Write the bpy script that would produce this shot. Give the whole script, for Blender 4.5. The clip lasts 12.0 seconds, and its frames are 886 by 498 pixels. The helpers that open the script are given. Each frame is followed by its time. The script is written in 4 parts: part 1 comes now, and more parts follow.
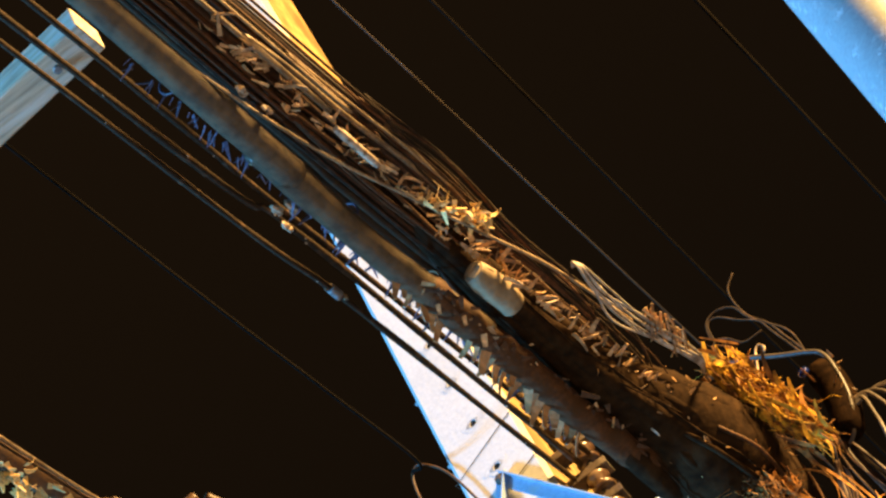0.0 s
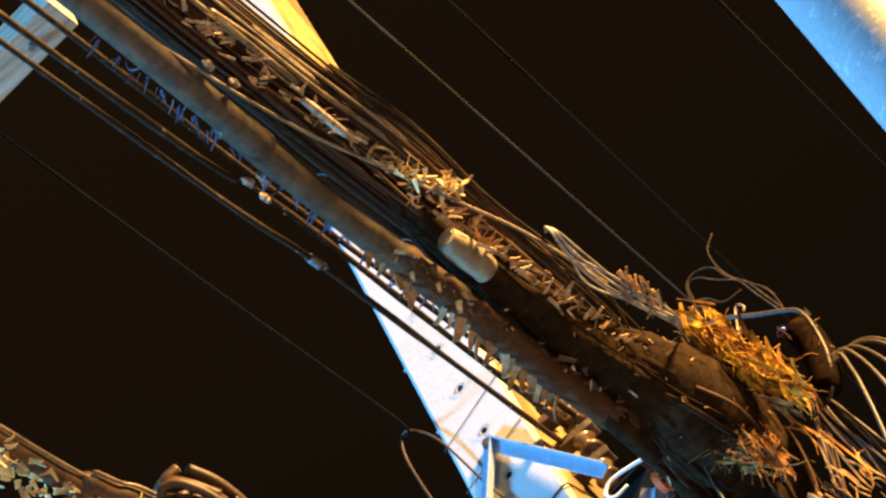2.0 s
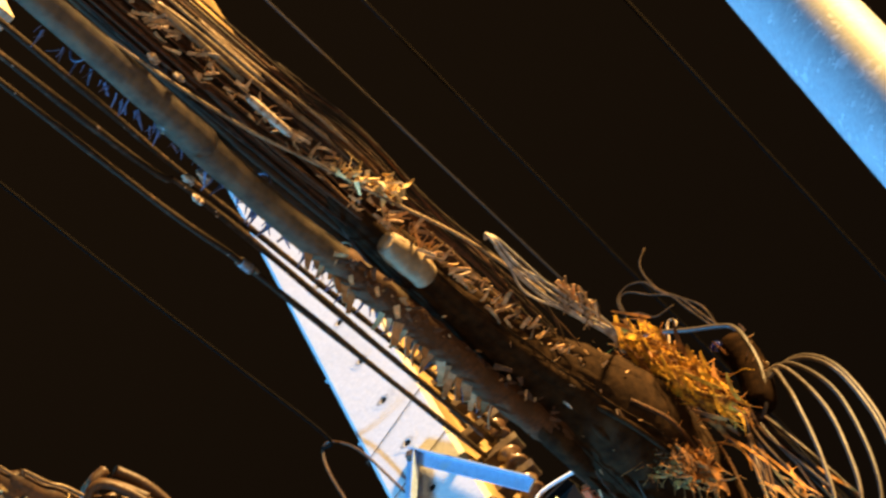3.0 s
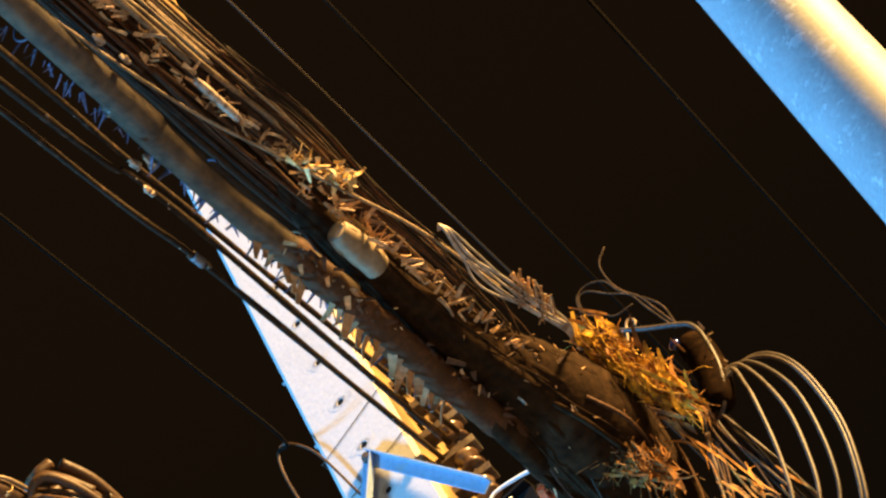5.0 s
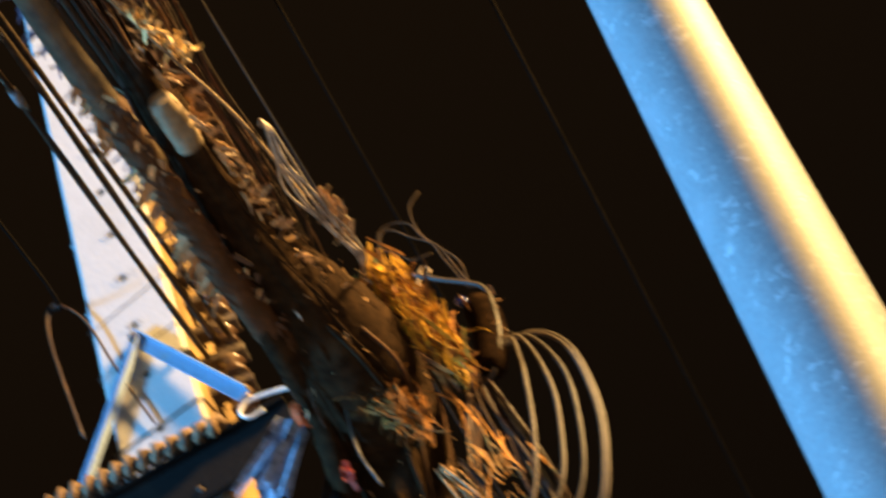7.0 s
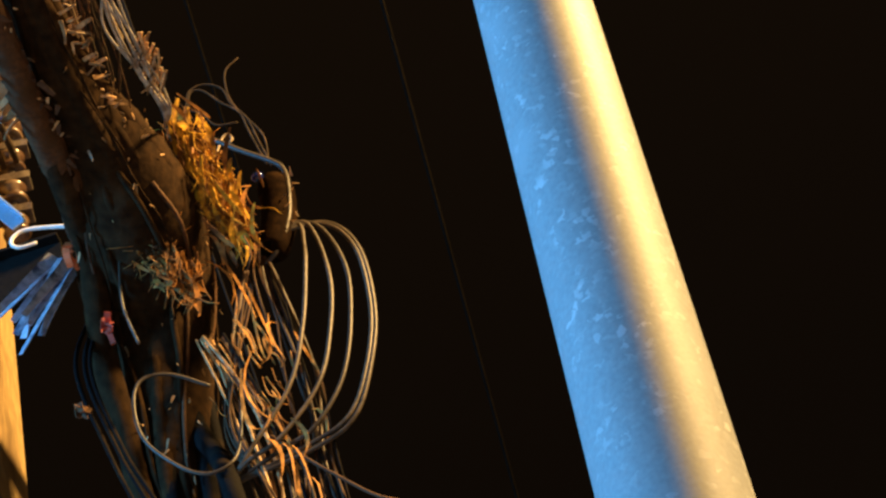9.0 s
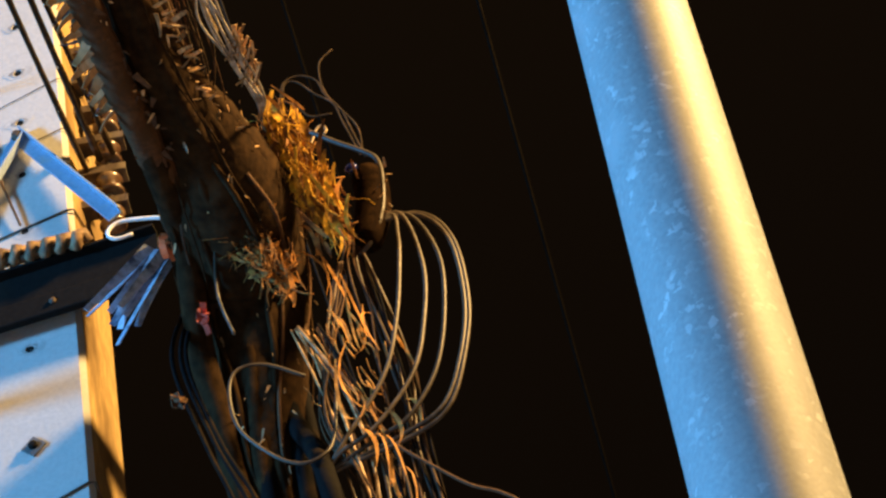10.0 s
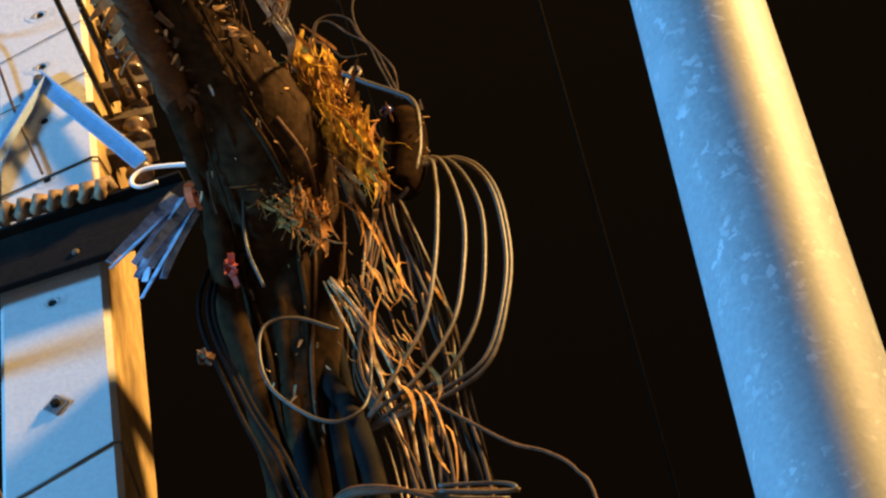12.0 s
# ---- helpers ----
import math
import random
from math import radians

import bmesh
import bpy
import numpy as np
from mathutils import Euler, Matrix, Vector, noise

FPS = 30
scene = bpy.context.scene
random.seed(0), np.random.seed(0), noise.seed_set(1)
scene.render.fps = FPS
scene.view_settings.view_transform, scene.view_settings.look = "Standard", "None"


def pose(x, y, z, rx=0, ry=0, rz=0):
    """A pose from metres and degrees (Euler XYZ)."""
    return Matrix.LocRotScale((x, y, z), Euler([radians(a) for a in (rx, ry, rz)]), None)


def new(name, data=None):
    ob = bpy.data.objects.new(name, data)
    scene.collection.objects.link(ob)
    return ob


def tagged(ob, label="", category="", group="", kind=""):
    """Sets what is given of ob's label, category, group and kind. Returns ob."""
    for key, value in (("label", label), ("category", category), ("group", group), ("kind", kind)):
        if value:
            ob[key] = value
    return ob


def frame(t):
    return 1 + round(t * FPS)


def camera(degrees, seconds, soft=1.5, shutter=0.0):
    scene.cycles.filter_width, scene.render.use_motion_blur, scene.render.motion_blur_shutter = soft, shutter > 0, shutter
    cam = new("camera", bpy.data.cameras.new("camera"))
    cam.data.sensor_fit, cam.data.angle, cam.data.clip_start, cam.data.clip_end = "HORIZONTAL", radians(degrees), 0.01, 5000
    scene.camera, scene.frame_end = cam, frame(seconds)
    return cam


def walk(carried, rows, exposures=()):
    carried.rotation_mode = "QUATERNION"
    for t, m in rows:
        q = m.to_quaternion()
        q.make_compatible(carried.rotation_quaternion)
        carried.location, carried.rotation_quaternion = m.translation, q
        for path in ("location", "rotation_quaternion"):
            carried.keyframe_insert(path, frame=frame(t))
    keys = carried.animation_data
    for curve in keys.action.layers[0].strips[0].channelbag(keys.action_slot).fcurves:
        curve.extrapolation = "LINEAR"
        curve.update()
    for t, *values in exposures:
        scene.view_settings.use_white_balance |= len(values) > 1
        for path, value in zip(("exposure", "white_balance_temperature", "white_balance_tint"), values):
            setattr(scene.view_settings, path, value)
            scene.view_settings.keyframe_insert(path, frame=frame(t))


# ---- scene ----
cam = camera(16.24, 12.0, soft=2.4, shutter=0.5)
PATH = [
    (0.00, pose(0.1048, -0.3501, 1.5456, 145.1904, 18.5571, 33.6553)),
    (0.50, pose(0.1223, -0.3345, 1.5327, 145.0968, 18.5855, 33.8672)),
    (1.00, pose(0.1593, -0.3215, 1.5067, 145.1059, 18.5965, 34.2854)),
    (1.50, pose(0.1833, -0.3203, 1.4931, 145.0271, 18.9257, 35.0768)),
    (2.00, pose(0.1939, -0.3262, 1.4889, 144.9426, 18.9385, 35.0453)),
    (2.50, pose(0.1326, -0.3147, 1.5115, 144.7273, 19.0079, 34.2663)),
    (3.00, pose(0.0598, -0.3139, 1.5465, 144.7245, 19.9573, 32.4991)),
    (3.50, pose(0.0189, -0.2498, 1.5667, 144.8225, 20.3367, 31.9331)),
    (5.50, pose(0.0543, -0.1488, 1.5473, 145.2221, 19.5383, 31.8563)),
    (6.00, pose(0.0494, -0.1252, 1.5398, 144.8299, 18.4515, 30.2472)),
    (6.50, pose(0.0281, -0.0986, 1.5438, 143.3093, 16.1531, 25.3925)),
    (7.00, pose(0.0381, -0.0551, 1.5269, 140.4916, 13.5953, 17.7214)),
    (7.50, pose(0.0524, -0.0578, 1.6082, 137.5439, 11.2841, 11.4820)),
    (9.50, pose(0.0204, 0.0445, 1.6235, 136.2336, 7.7468, 6.1411)),
    (10.00, pose(0.0294, 0.0078, 1.6078, 136.2120, 7.3199, 7.2817)),
    (10.50, pose(0.0226, 0.0128, 1.5998, 135.8058, 7.5288, 7.5788)),
    (11.00, pose(0.0190, 0.0112, 1.6044, 135.5319, 7.6173, 7.6748)),
    (11.50, pose(-0.0000, 0.0000, 1.6000, 135.4914, 7.4749, 7.5379)),
    (11.90, pose(-0.0000, 0.0000, 1.6000, 135.3785, 7.2148, 7.7956)),
    (11.97, pose(0.0456, 0.2279, 1.8233, 135.3760, 6.9273, 8.1704)),
    (12.00, pose(0.0456, 0.2279, 1.8233, 135.3760, 6.9273, 8.1704)),
]
walk(cam, PATH, [(0.0, 0.14), (1.5, 0.22), (2.5, 0.15), (3.0, 0.06), (6.0, 0.07), (7.5, -0.22), (9.5, -0.35), (12.0, -0.38)])

# ---- light: a night street, one sodium lamp and one bluish lamp, dark sky ----
world = bpy.data.worlds.new("night_sky")
scene.world = world
world.use_nodes = True
wn, wl = world.node_tree.nodes, world.node_tree.links
bg = wn["Background"]
w_tex = wn.new("ShaderNodeTexCoord")
w_sep = wn.new("ShaderNodeSeparateXYZ")
w_ramp = wn.new("ShaderNodeValToRGB")
w_ramp.color_ramp.elements[0].position, w_ramp.color_ramp.elements[0].color = 0.66, (0.0054, 0.0032, 0.0017, 1)
w_ramp.color_ramp.elements[1].position, w_ramp.color_ramp.elements[1].color = 0.84, (0.0090, 0.0050, 0.0023, 1)
wl.new(w_tex.outputs["Generated"], w_sep.inputs[0])
wl.new(w_sep.outputs["Z"], w_ramp.inputs["Fac"])
wl.new(w_ramp.outputs["Color"], bg.inputs["Color"])
bg.inputs["Strength"].default_value = 1.0


def lamp(name, eye, power, colour, radius):
    data = bpy.data.lights.new(name, "POINT")
    data.shadow_soft_size = radius
    data.energy, data.color = power, colour
    ob = new(name, data)
    ob.location = eye
    return ob


lamp("sodium_lamp", (3.1, 2.78, 8.7), 5700, (1.0, 0.60, 0.21), 0.30)
lamp("bluish_lamp", (-9.0, 0.8, 6.1), 8900, (0.12, 0.49, 1.03), 0.9)


# ---- materials ----
def material(name, base, rough=0.6, metal=0.0, vary=0.25, grain=60.0, bump=0.2, stain=None, stain_scale=6.0, stain_at=0.55, per_object=0.0, coat=0.0, shine=0.5, stretch=(1, 1, 1)):
    """Base colour with fine grain and larger stains, both in metres, and a fine relief."""
    m = bpy.data.materials.new(name)
    m.use_nodes = True
    n, l = m.node_tree.nodes, m.node_tree.links
    b = n["Principled BSDF"]
    b.inputs["Roughness"].default_value, b.inputs["Metallic"].default_value = rough, metal
    b.inputs["Coat Weight"].default_value = coat
    b.inputs["Specular IOR Level"].default_value = shine
    co = n.new("ShaderNodeTexCoord")
    mp = n.new("ShaderNodeMapping")
    mp.inputs["Scale"].default_value = stretch
    l.new(co.outputs["Object"], mp.inputs["Vector"])
    fine = n.new("ShaderNodeTexNoise")
    fine.inputs["Scale"].default_value, fine.inputs["Detail"].default_value = grain, 4
    big = n.new("ShaderNodeTexNoise")
    big.inputs["Scale"].default_value, big.inputs["Detail"].default_value = stain_scale, 5
    l.new(mp.outputs[0], fine.inputs["Vector"])
    l.new(mp.outputs[0], big.inputs["Vector"])
    lo = tuple(c * (1 - vary) for c in base)
    hi = tuple(min(1, c * (1 + vary)) for c in base)
    r1 = n.new("ShaderNodeValToRGB")
    r1.color_ramp.elements[0].position, r1.color_ramp.elements[0].color = 0.3, (*lo, 1)
    r1.color_ramp.elements[1].position, r1.color_ramp.elements[1].color = 0.7, (*hi, 1)
    l.new(fine.outputs["Fac"], r1.inputs["Fac"])
    r2 = n.new("ShaderNodeValToRGB")
    r2.color_ramp.elements[0].position, r2.color_ramp.elements[0].color = stain_at, (0, 0, 0, 1)
    r2.color_ramp.elements[1].position, r2.color_ramp.elements[1].color = stain_at + 0.18, (1, 1, 1, 1)
    l.new(big.outputs["Fac"], r2.inputs["Fac"])
    mix = n.new("ShaderNodeMix")
    mix.data_type = "RGBA"
    mix.inputs["B"].default_value = (*(stain or tuple(c * 0.55 for c in base)), 1)
    l.new(r1.outputs["Color"], mix.inputs["A"])
    l.new(r2.outputs["Color"], mix.inputs["Factor"])
    last = mix.outputs["Result"]
    if per_object:
        info = n.new("ShaderNodeObjectInfo")
        hsv = n.new("ShaderNodeHueSaturation")
        rng = n.new("ShaderNodeMapRange")
        rng.inputs["To Min"].default_value, rng.inputs["To Max"].default_value = 1 - per_object, 1 + per_object
        l.new(info.outputs["Random"], rng.inputs["Value"])
        l.new(rng.outputs[0], hsv.inputs["Value"])
        l.new(last, hsv.inputs["Color"])
        last = hsv.outputs["Color"]
    l.new(last, b.inputs["Base Color"])
    if bump:
        bp = n.new("ShaderNodeBump")
        bp.inputs["Strength"].default_value, bp.inputs["Distance"].default_value = bump, 0.004
        l.new(fine.outputs["Fac"], bp.inputs["Height"])
        l.new(bp.outputs["Normal"], b.inputs["Normal"])
    return m


def spangled_zinc():
    """Galvanised steel: irregular zinc crystals and white bloom flecks on a rough dull metal."""
    m = material("galvanised_steel", (0.305, 0.33, 0.345), 0.60, 0.0, 0.10, 120, 0.05, (0.35, 0.375, 0.395), 9, 0.56)
    n, l = m.node_tree.nodes, m.node_tree.links
    b = n["Principled BSDF"]
    src = b.inputs["Base Color"].links[0].from_socket
    co = n.new("ShaderNodeTexCoord")
    warp = n.new("ShaderNodeTexNoise")
    warp.inputs["Scale"].default_value = 60
    add = n.new("ShaderNodeMix")
    add.data_type = "RGBA"
    add.inputs["Factor"].default_value = 0.03
    l.new(co.outputs["Object"], add.inputs["A"])
    l.new(co.outputs["Object"], warp.inputs["Vector"])
    l.new(warp.outputs["Color"], add.inputs["B"])
    cell = n.new("ShaderNodeTexVoronoi")
    cell.inputs["Scale"].default_value = 95
    l.new(add.outputs["Result"], cell.inputs["Vector"])
    sep = n.new("ShaderNodeSeparateColor")
    l.new(cell.outputs["Color"], sep.inputs[0])
    ramp = n.new("ShaderNodeValToRGB")
    ramp.color_ramp.elements[0].position, ramp.color_ramp.elements[0].color = 0.80, (0, 0, 0, 1)
    ramp.color_ramp.elements[1].position, ramp.color_ramp.elements[1].color = 0.97, (1, 1, 1, 1)
    l.new(sep.outputs[0], ramp.inputs["Fac"])
    gate = n.new("ShaderNodeTexNoise")
    gate.inputs["Scale"].default_value = 14
    gr = n.new("ShaderNodeValToRGB")
    gr.color_ramp.elements[0].position, gr.color_ramp.elements[1].position = 0.42, 0.62
    l.new(co.outputs["Object"], gate.inputs["Vector"])
    l.new(gate.outputs["Fac"], gr.inputs["Fac"])
    mul = n.new("ShaderNodeMath")
    mul.operation = "MULTIPLY"
    l.new(ramp.outputs["Color"], mul.inputs[0])
    l.new(gr.outputs["Color"], mul.inputs[1])
    half = n.new("ShaderNodeMath")
    half.operation = "MULTIPLY"
    half.inputs[1].default_value = 0.55
    l.new(mul.outputs[0], half.inputs[0])
    mix = n.new("ShaderNodeMix")
    mix.data_type = "RGBA"
    mix.inputs["B"].default_value = (0.66, 0.70, 0.73, 1)
    l.new(half.outputs[0], mix.inputs["Factor"])
    l.new(src, mix.inputs["A"])
    l.new(mix.outputs["Result"], b.inputs["Base Color"])
    return m


M_CONCRETE = material("pale_concrete", (0.42, 0.415, 0.40), 0.9, 0, 0.06, 90, 0.25, (0.36, 0.355, 0.34), 3.5, 0.56, shine=0.2)
# concrete darkened and yellowed for shade and sodium light, plus stained streaks
M_SIDE_SHADE = material("streaked_side_shade_concrete", (0.31, 0.21, 0.085), 0.9, 0, 0.25, 60, 0.35, (0.15, 0.095, 0.04), 9, 0.46, shine=0.2, stretch=(1, 1, 0.35))
M_GRIME = material("concrete_grime", (0.415, 0.41, 0.395), 0.9, 0, 0.15, 120, 0.2, (0.34, 0.335, 0.32), 30, 0.5, shine=0.2)
M_GRIME_DARK = material("dark_concrete_grime", (0.28, 0.275, 0.26), 0.9, 0, 0.3, 120, 0.2, shine=0.2)
# near-black for the painted shade in bolt holes, and for a bolt head
M_HOLE = material("hole_shade_bolt_dark", (0.012, 0.011, 0.010), 0.9, 0, 0.3, 200, 0.2, shine=0.1)
M_LINE = material("weathered_line_wire", (0.034, 0.027, 0.021), 0.8, 0, 0.12, 20, 0.05, (0.026, 0.021, 0.016), shine=0.2)
M_FAINT = material("sooty_line_wire", (0.005, 0.004, 0.003), 0.95, 0, 0.3, 60, 0.3, shine=0.05)
M_GREY = material("weathered_washer_steel", (0.22, 0.22, 0.22), 0.6, 0.5, 0.3, 150, 0.3)
M_ZINC = spangled_zinc()
M_TIMBER = material("weathered_timber", (0.46, 0.38, 0.26), 0.85, 0, 0.3, 30, 0.5, (0.60, 0.55, 0.46), 14, 0.5, stretch=(0.25, 3, 3))
M_BLACKSTEEL = material("black_painted_steel", (0.006, 0.0055, 0.005), 0.8, 0.0, 0.3, 80, 0.2, (0.014, 0.010, 0.007), 9, 0.62, shine=0.08)
M_BRACE = material("pale_brace_steel", (0.26, 0.35, 0.46), 0.55, 0.2, 0.12, 80, 0.2, (0.35, 0.33, 0.30), 20, 0.62)
M_OLIVE = material("dusty_black_sheath", (0.062, 0.043, 0.024), 0.48, 0, 0.45, 60, 0.35, (0.105, 0.072, 0.038), 16, 0.5, shine=0.5)
M_BLACK = material("black_cable_jacket", (0.052, 0.027, 0.012), 0.5, 0, 0.4, 120, 0.3, (0.10, 0.05, 0.018), 14, 0.52, per_object=0.4, shine=0.4)
M_DARK = material("weathered_black_wire", (0.004, 0.0033, 0.0025), 0.95, 0, 0.3, 120, 0.3, shine=0.05)
M_BROWN = material("dusty_brown_cable", (0.066, 0.028, 0.009), 0.75, 0, 0.4, 90, 0.4, (0.050, 0.023, 0.007), 14, 0.5, per_object=0.4, shine=0.3)
M_TRUNK = material("dusty_tape_wrap", (0.022, 0.0115, 0.0045), 0.95, 0, 0.5, 45, 0.7, (0.045, 0.024, 0.009), 14, 0.55, shine=0.08)
M_TIE = material("sun_faded_plastic_tie", (0.44, 0.255, 0.105), 0.5, 0, 0.35, 90, 0.2, (0.12, 0.055, 0.015), 30, 0.48, per_object=0.6)
M_TIEGREY = material("grey_plastic_tie", (0.095, 0.095, 0.15), 0.5, 0, 0.3, 90, 0.2, None, 30, 0.5, per_object=0.6)
M_FIN = material("brown_plastic_fin", (0.38, 0.205, 0.085), 0.55, 0, 0.3, 60, 0.3, (0.22, 0.11, 0.035), 25, 0.5, per_object=0.35)
M_RISER = material("dark_grey_jacket", (0.005, 0.0042, 0.0042), 0.85, 0, 0.3, 90, 0.2, (0.020, 0.011, 0.005), 12, 0.52, shine=0.08)
M_CLIP = material("pale_plastic_clip", (0.46, 0.36, 0.25), 0.6, 0, 0.25, 120, 0.3, (0.16, 0.09, 0.045), 60, 0.48)
M_WIRE = material("sooty_wire_jacket", (0.026, 0.016, 0.008), 0.8, 0, 0.4, 160, 0.5, (0.080, 0.045, 0.024), 45, 0.54, shine=0.15)
M_HOOK = material("white_plastic", (0.75, 0.74, 0.72), 0.4, 0, 0.08, 60, 0.1)
M_WHITE = material("dirty_white_plastic", (0.25, 0.18, 0.098), 0.65, 0, 0.2, 60, 0.3, (0.13, 0.09, 0.045), 18, 0.50)
M_SILVER = material("dull_aluminium_wire", (0.25, 0.175, 0.095), 0.5, 0.2, 0.35, 120, 0.2, (0.10, 0.06, 0.028), 18, 0.48, per_object=0.3)
M_LOOP = material("bright_slack_wire", (0.40, 0.34, 0.27), 0.45, 0.1, 0.3, 90, 0.2, (0.16, 0.11, 0.07), 22, 0.5, per_object=0.3)
M_COIL = material("grey_drop_cable", (0.060, 0.043, 0.028), 0.5, 0, 0.4, 90, 0.2, (0.026, 0.016, 0.008), 16, 0.48, per_object=0.4)
M_STRAW = material("dry_straw", (0.56, 0.305, 0.024), 0.7, 0, 0.5, 60, 0.2, (0.13, 0.055, 0.010), 25, 0.48, shine=0.2)
M_STALK = material("dry_stalk", (0.46, 0.20, 0.035), 0.65, 0, 0.45, 60, 0.2, (0.16, 0.065, 0.014), 25, 0.5, shine=0.25)
M_STRAW_DARK = material("brown_straw", (0.26, 0.105, 0.018), 0.7, 0, 0.45, 60, 0.2, (0.075, 0.031, 0.007), 25, 0.46, shine=0.2)
M_LEAF = material("dry_leaf", (0.62, 0.42, 0.15), 0.6, 0, 0.35, 60, 0.3, (0.23, 0.11, 0.028), 20, 0.52, per_object=0.5)
M_PORCELAIN = material("brown_glazed_porcelain", (0.075, 0.042, 0.026), 0.25, 0, 0.25, 40, 0.05, (0.2, 0.14, 0.09), 20, 0.5, coat=0.3)
M_RUST = material("rusty_rack_steel", (0.060, 0.040, 0.027), 0.75, 0.1, 0.35, 90, 0.4, (0.14, 0.11, 0.08), 15, 0.5)
M_BLUE = material("torn_blue_plastic", (0.40, 0.46, 0.58), 0.55, 0, 0.3, 60, 0.3, (0.05, 0.07, 0.12), 26, 0.50)
M_ORANGE = material("orange_plastic", (0.75, 0.16, 0.05), 0.5, 0, 0.2, 60, 0.2, None, 30, 0.55)
M_RED = material("red_plastic", (0.36, 0.045, 0.022), 0.6, 0, 0.3, 60, 0.2, (0.16, 0.03, 0.015), 30, 0.5)
M_BOX = material("brown_closure_plastic", (0.009, 0.0045, 0.002), 0.85, 0, 0.35, 60, 0.4, (0.022, 0.011, 0.004), 30, 0.52, shine=0.02)
M_GLASS = material("blue_lens_glass", (0.008, 0.016, 0.10), 0.08, 0, 0.1, 30, 0.0, None, 20, 0.6, coat=1.0)
M_ROPE = material("brown_lashing", (0.20, 0.12, 0.06), 0.7, 0, 0.4, 90, 0.4, (0.08, 0.045, 0.02), 25, 0.5)
M_BOUNCE_GROUND = material("pale_bounce_ground", (0.44, 0.38, 0.30), 0.9, 0, 0.2, 8, 0.4, (0.27, 0.24, 0.20), 0.4, 0.5)


# ---- building helpers ----
def part(name, bm, mat, parent=None, label=""):
    me = bpy.data.meshes.new(name)
    bm.to_mesh(me)
    bm.free()
    me.materials.append(mat)
    ob = new(name, me)
    ob.parent = parent
    if label:
        ob["label"] = label
    return ob


def thing(name, label, category, group="", at=(0, 0, 0), kind=""):
    ob = new(name)
    ob.location = at
    ob.empty_display_size = 0.05
    return tagged(ob, label, category, group, kind)


AZ = radians(6.5)
ALONG = Vector((math.sin(AZ), math.cos(AZ), 0))
SIDE = Vector((math.cos(AZ), -math.sin(AZ), 0))
UP = Vector((0, 0, 1))
HUB = Vector((-0.4, 4.4, 6.3))


def run(s, r, h=0.0):
    """A point of the overhead run: s along the street, r to the side, h above the main line."""
    return HUB + ALONG * s + SIDE * r + UP * h


def spline(pts, per=8):
    p = [Vector(q) for q in pts]
    p = [p[0] * 2 - p[1]] + p + [p[-1] * 2 - p[-2]]
    out = []
    for i in range(1, len(p) - 2):
        a, b, c, d = p[i - 1], p[i], p[i + 1], p[i + 2]
        for k in range(per):
            t = k / per
            out.append(0.5 * ((2 * b) + (c - a) * t + (2 * a - 5 * b + 4 * c - d) * t * t + (3 * b - a - 3 * c + d) * t ** 3))
    out.append(p[-2])
    return out


def sweep_into(bm, path, radius, sides=8, lump=0.0, freq=9.0, flat=1.0):
    """A round bar along a line of points; radius may be a function of 0..1."""
    rings, n = [], len(path)
    ref = Vector((0.3, 0.2, 0.93)).normalized()
    prev = None
    for i, q in enumerate(path):
        t = (path[min(i + 1, n - 1)] - path[max(i - 1, 0)]).normalized()
        u = prev - t * prev.dot(t) if prev else ref - t * ref.dot(t)
        if u.length < 1e-4:
            u = t.orthogonal()
        u.normalize()
        prev = u
        v = t.cross(u)
        rad = radius(i / (n - 1)) if callable(radius) else radius
        ring = []
        for k in range(sides):
            a = 2 * math.pi * k / sides
            o = u * math.cos(a) + v * math.sin(a) * flat
            g = rad * (1 + lump * noise.noise((q + o * rad) * freq)) if lump else rad
            ring.append(bm.verts.new(q + o * g))
        rings.append(ring)
    for a, b in zip(rings, rings[1:]):
        for k in range(sides):
            f = bm.faces.new((a[k], a[(k + 1) % sides], b[(k + 1) % sides], b[k]))
            f.smooth = True
    bm.faces.new(rings[0][::-1])
    bm.faces.new(rings[-1])


def bar(name, pts, radius, mat, parent=None, sides=8, per=8, lump=0.0, freq=9.0, label="", flat=1.0):
    bm = bmesh.new()
    sweep_into(bm, spline(pts, per), radius, sides, lump, freq, flat)
    bmesh.ops.recalc_face_normals(bm, faces=bm.faces)
    return part(name, bm, mat, parent, label)


def box_into(bm, size, m, bevel=0.0):
    r = bmesh.ops.create_cube(bm, size=1, matrix=m @ Matrix.Diagonal((*size, 1)))
    if bevel:
        edges = list({e for v in r["verts"] for e in v.link_edges})
        bmesh.ops.bevel(bm, geom=edges, offset=bevel, segments=2, affect="EDGES", profile=0.6)


def block(name, size, m, mat, parent=None, bevel=0.004, label=""):
    bm = bmesh.new()
    box_into(bm, size, m, bevel)
    return part(name, bm, mat, parent, label)


def lathe(name, profile, m, mat, parent=None, sides=20, label=""):
    """Turned solid: rows of (radius, height) about z, placed by m."""
    bm = bmesh.new()
    rings = [[bm.verts.new(m @ Vector((r * math.cos(2 * math.pi * k / sides), r * math.sin(2 * math.pi * k / sides), z))) for k in range(sides)] for r, z in profile]
    for a, b in zip(rings, rings[1:]):
        for k in range(sides):
            bm.faces.new((a[k], a[(k + 1) % sides], b[(k + 1) % sides], b[k])).smooth = True
    bm.faces.new(rings[0][::-1])
    bm.faces.new(rings[-1])
    bmesh.ops.recalc_face_normals(bm, faces=bm.faces)
    return part(name, bm, mat, parent, label)


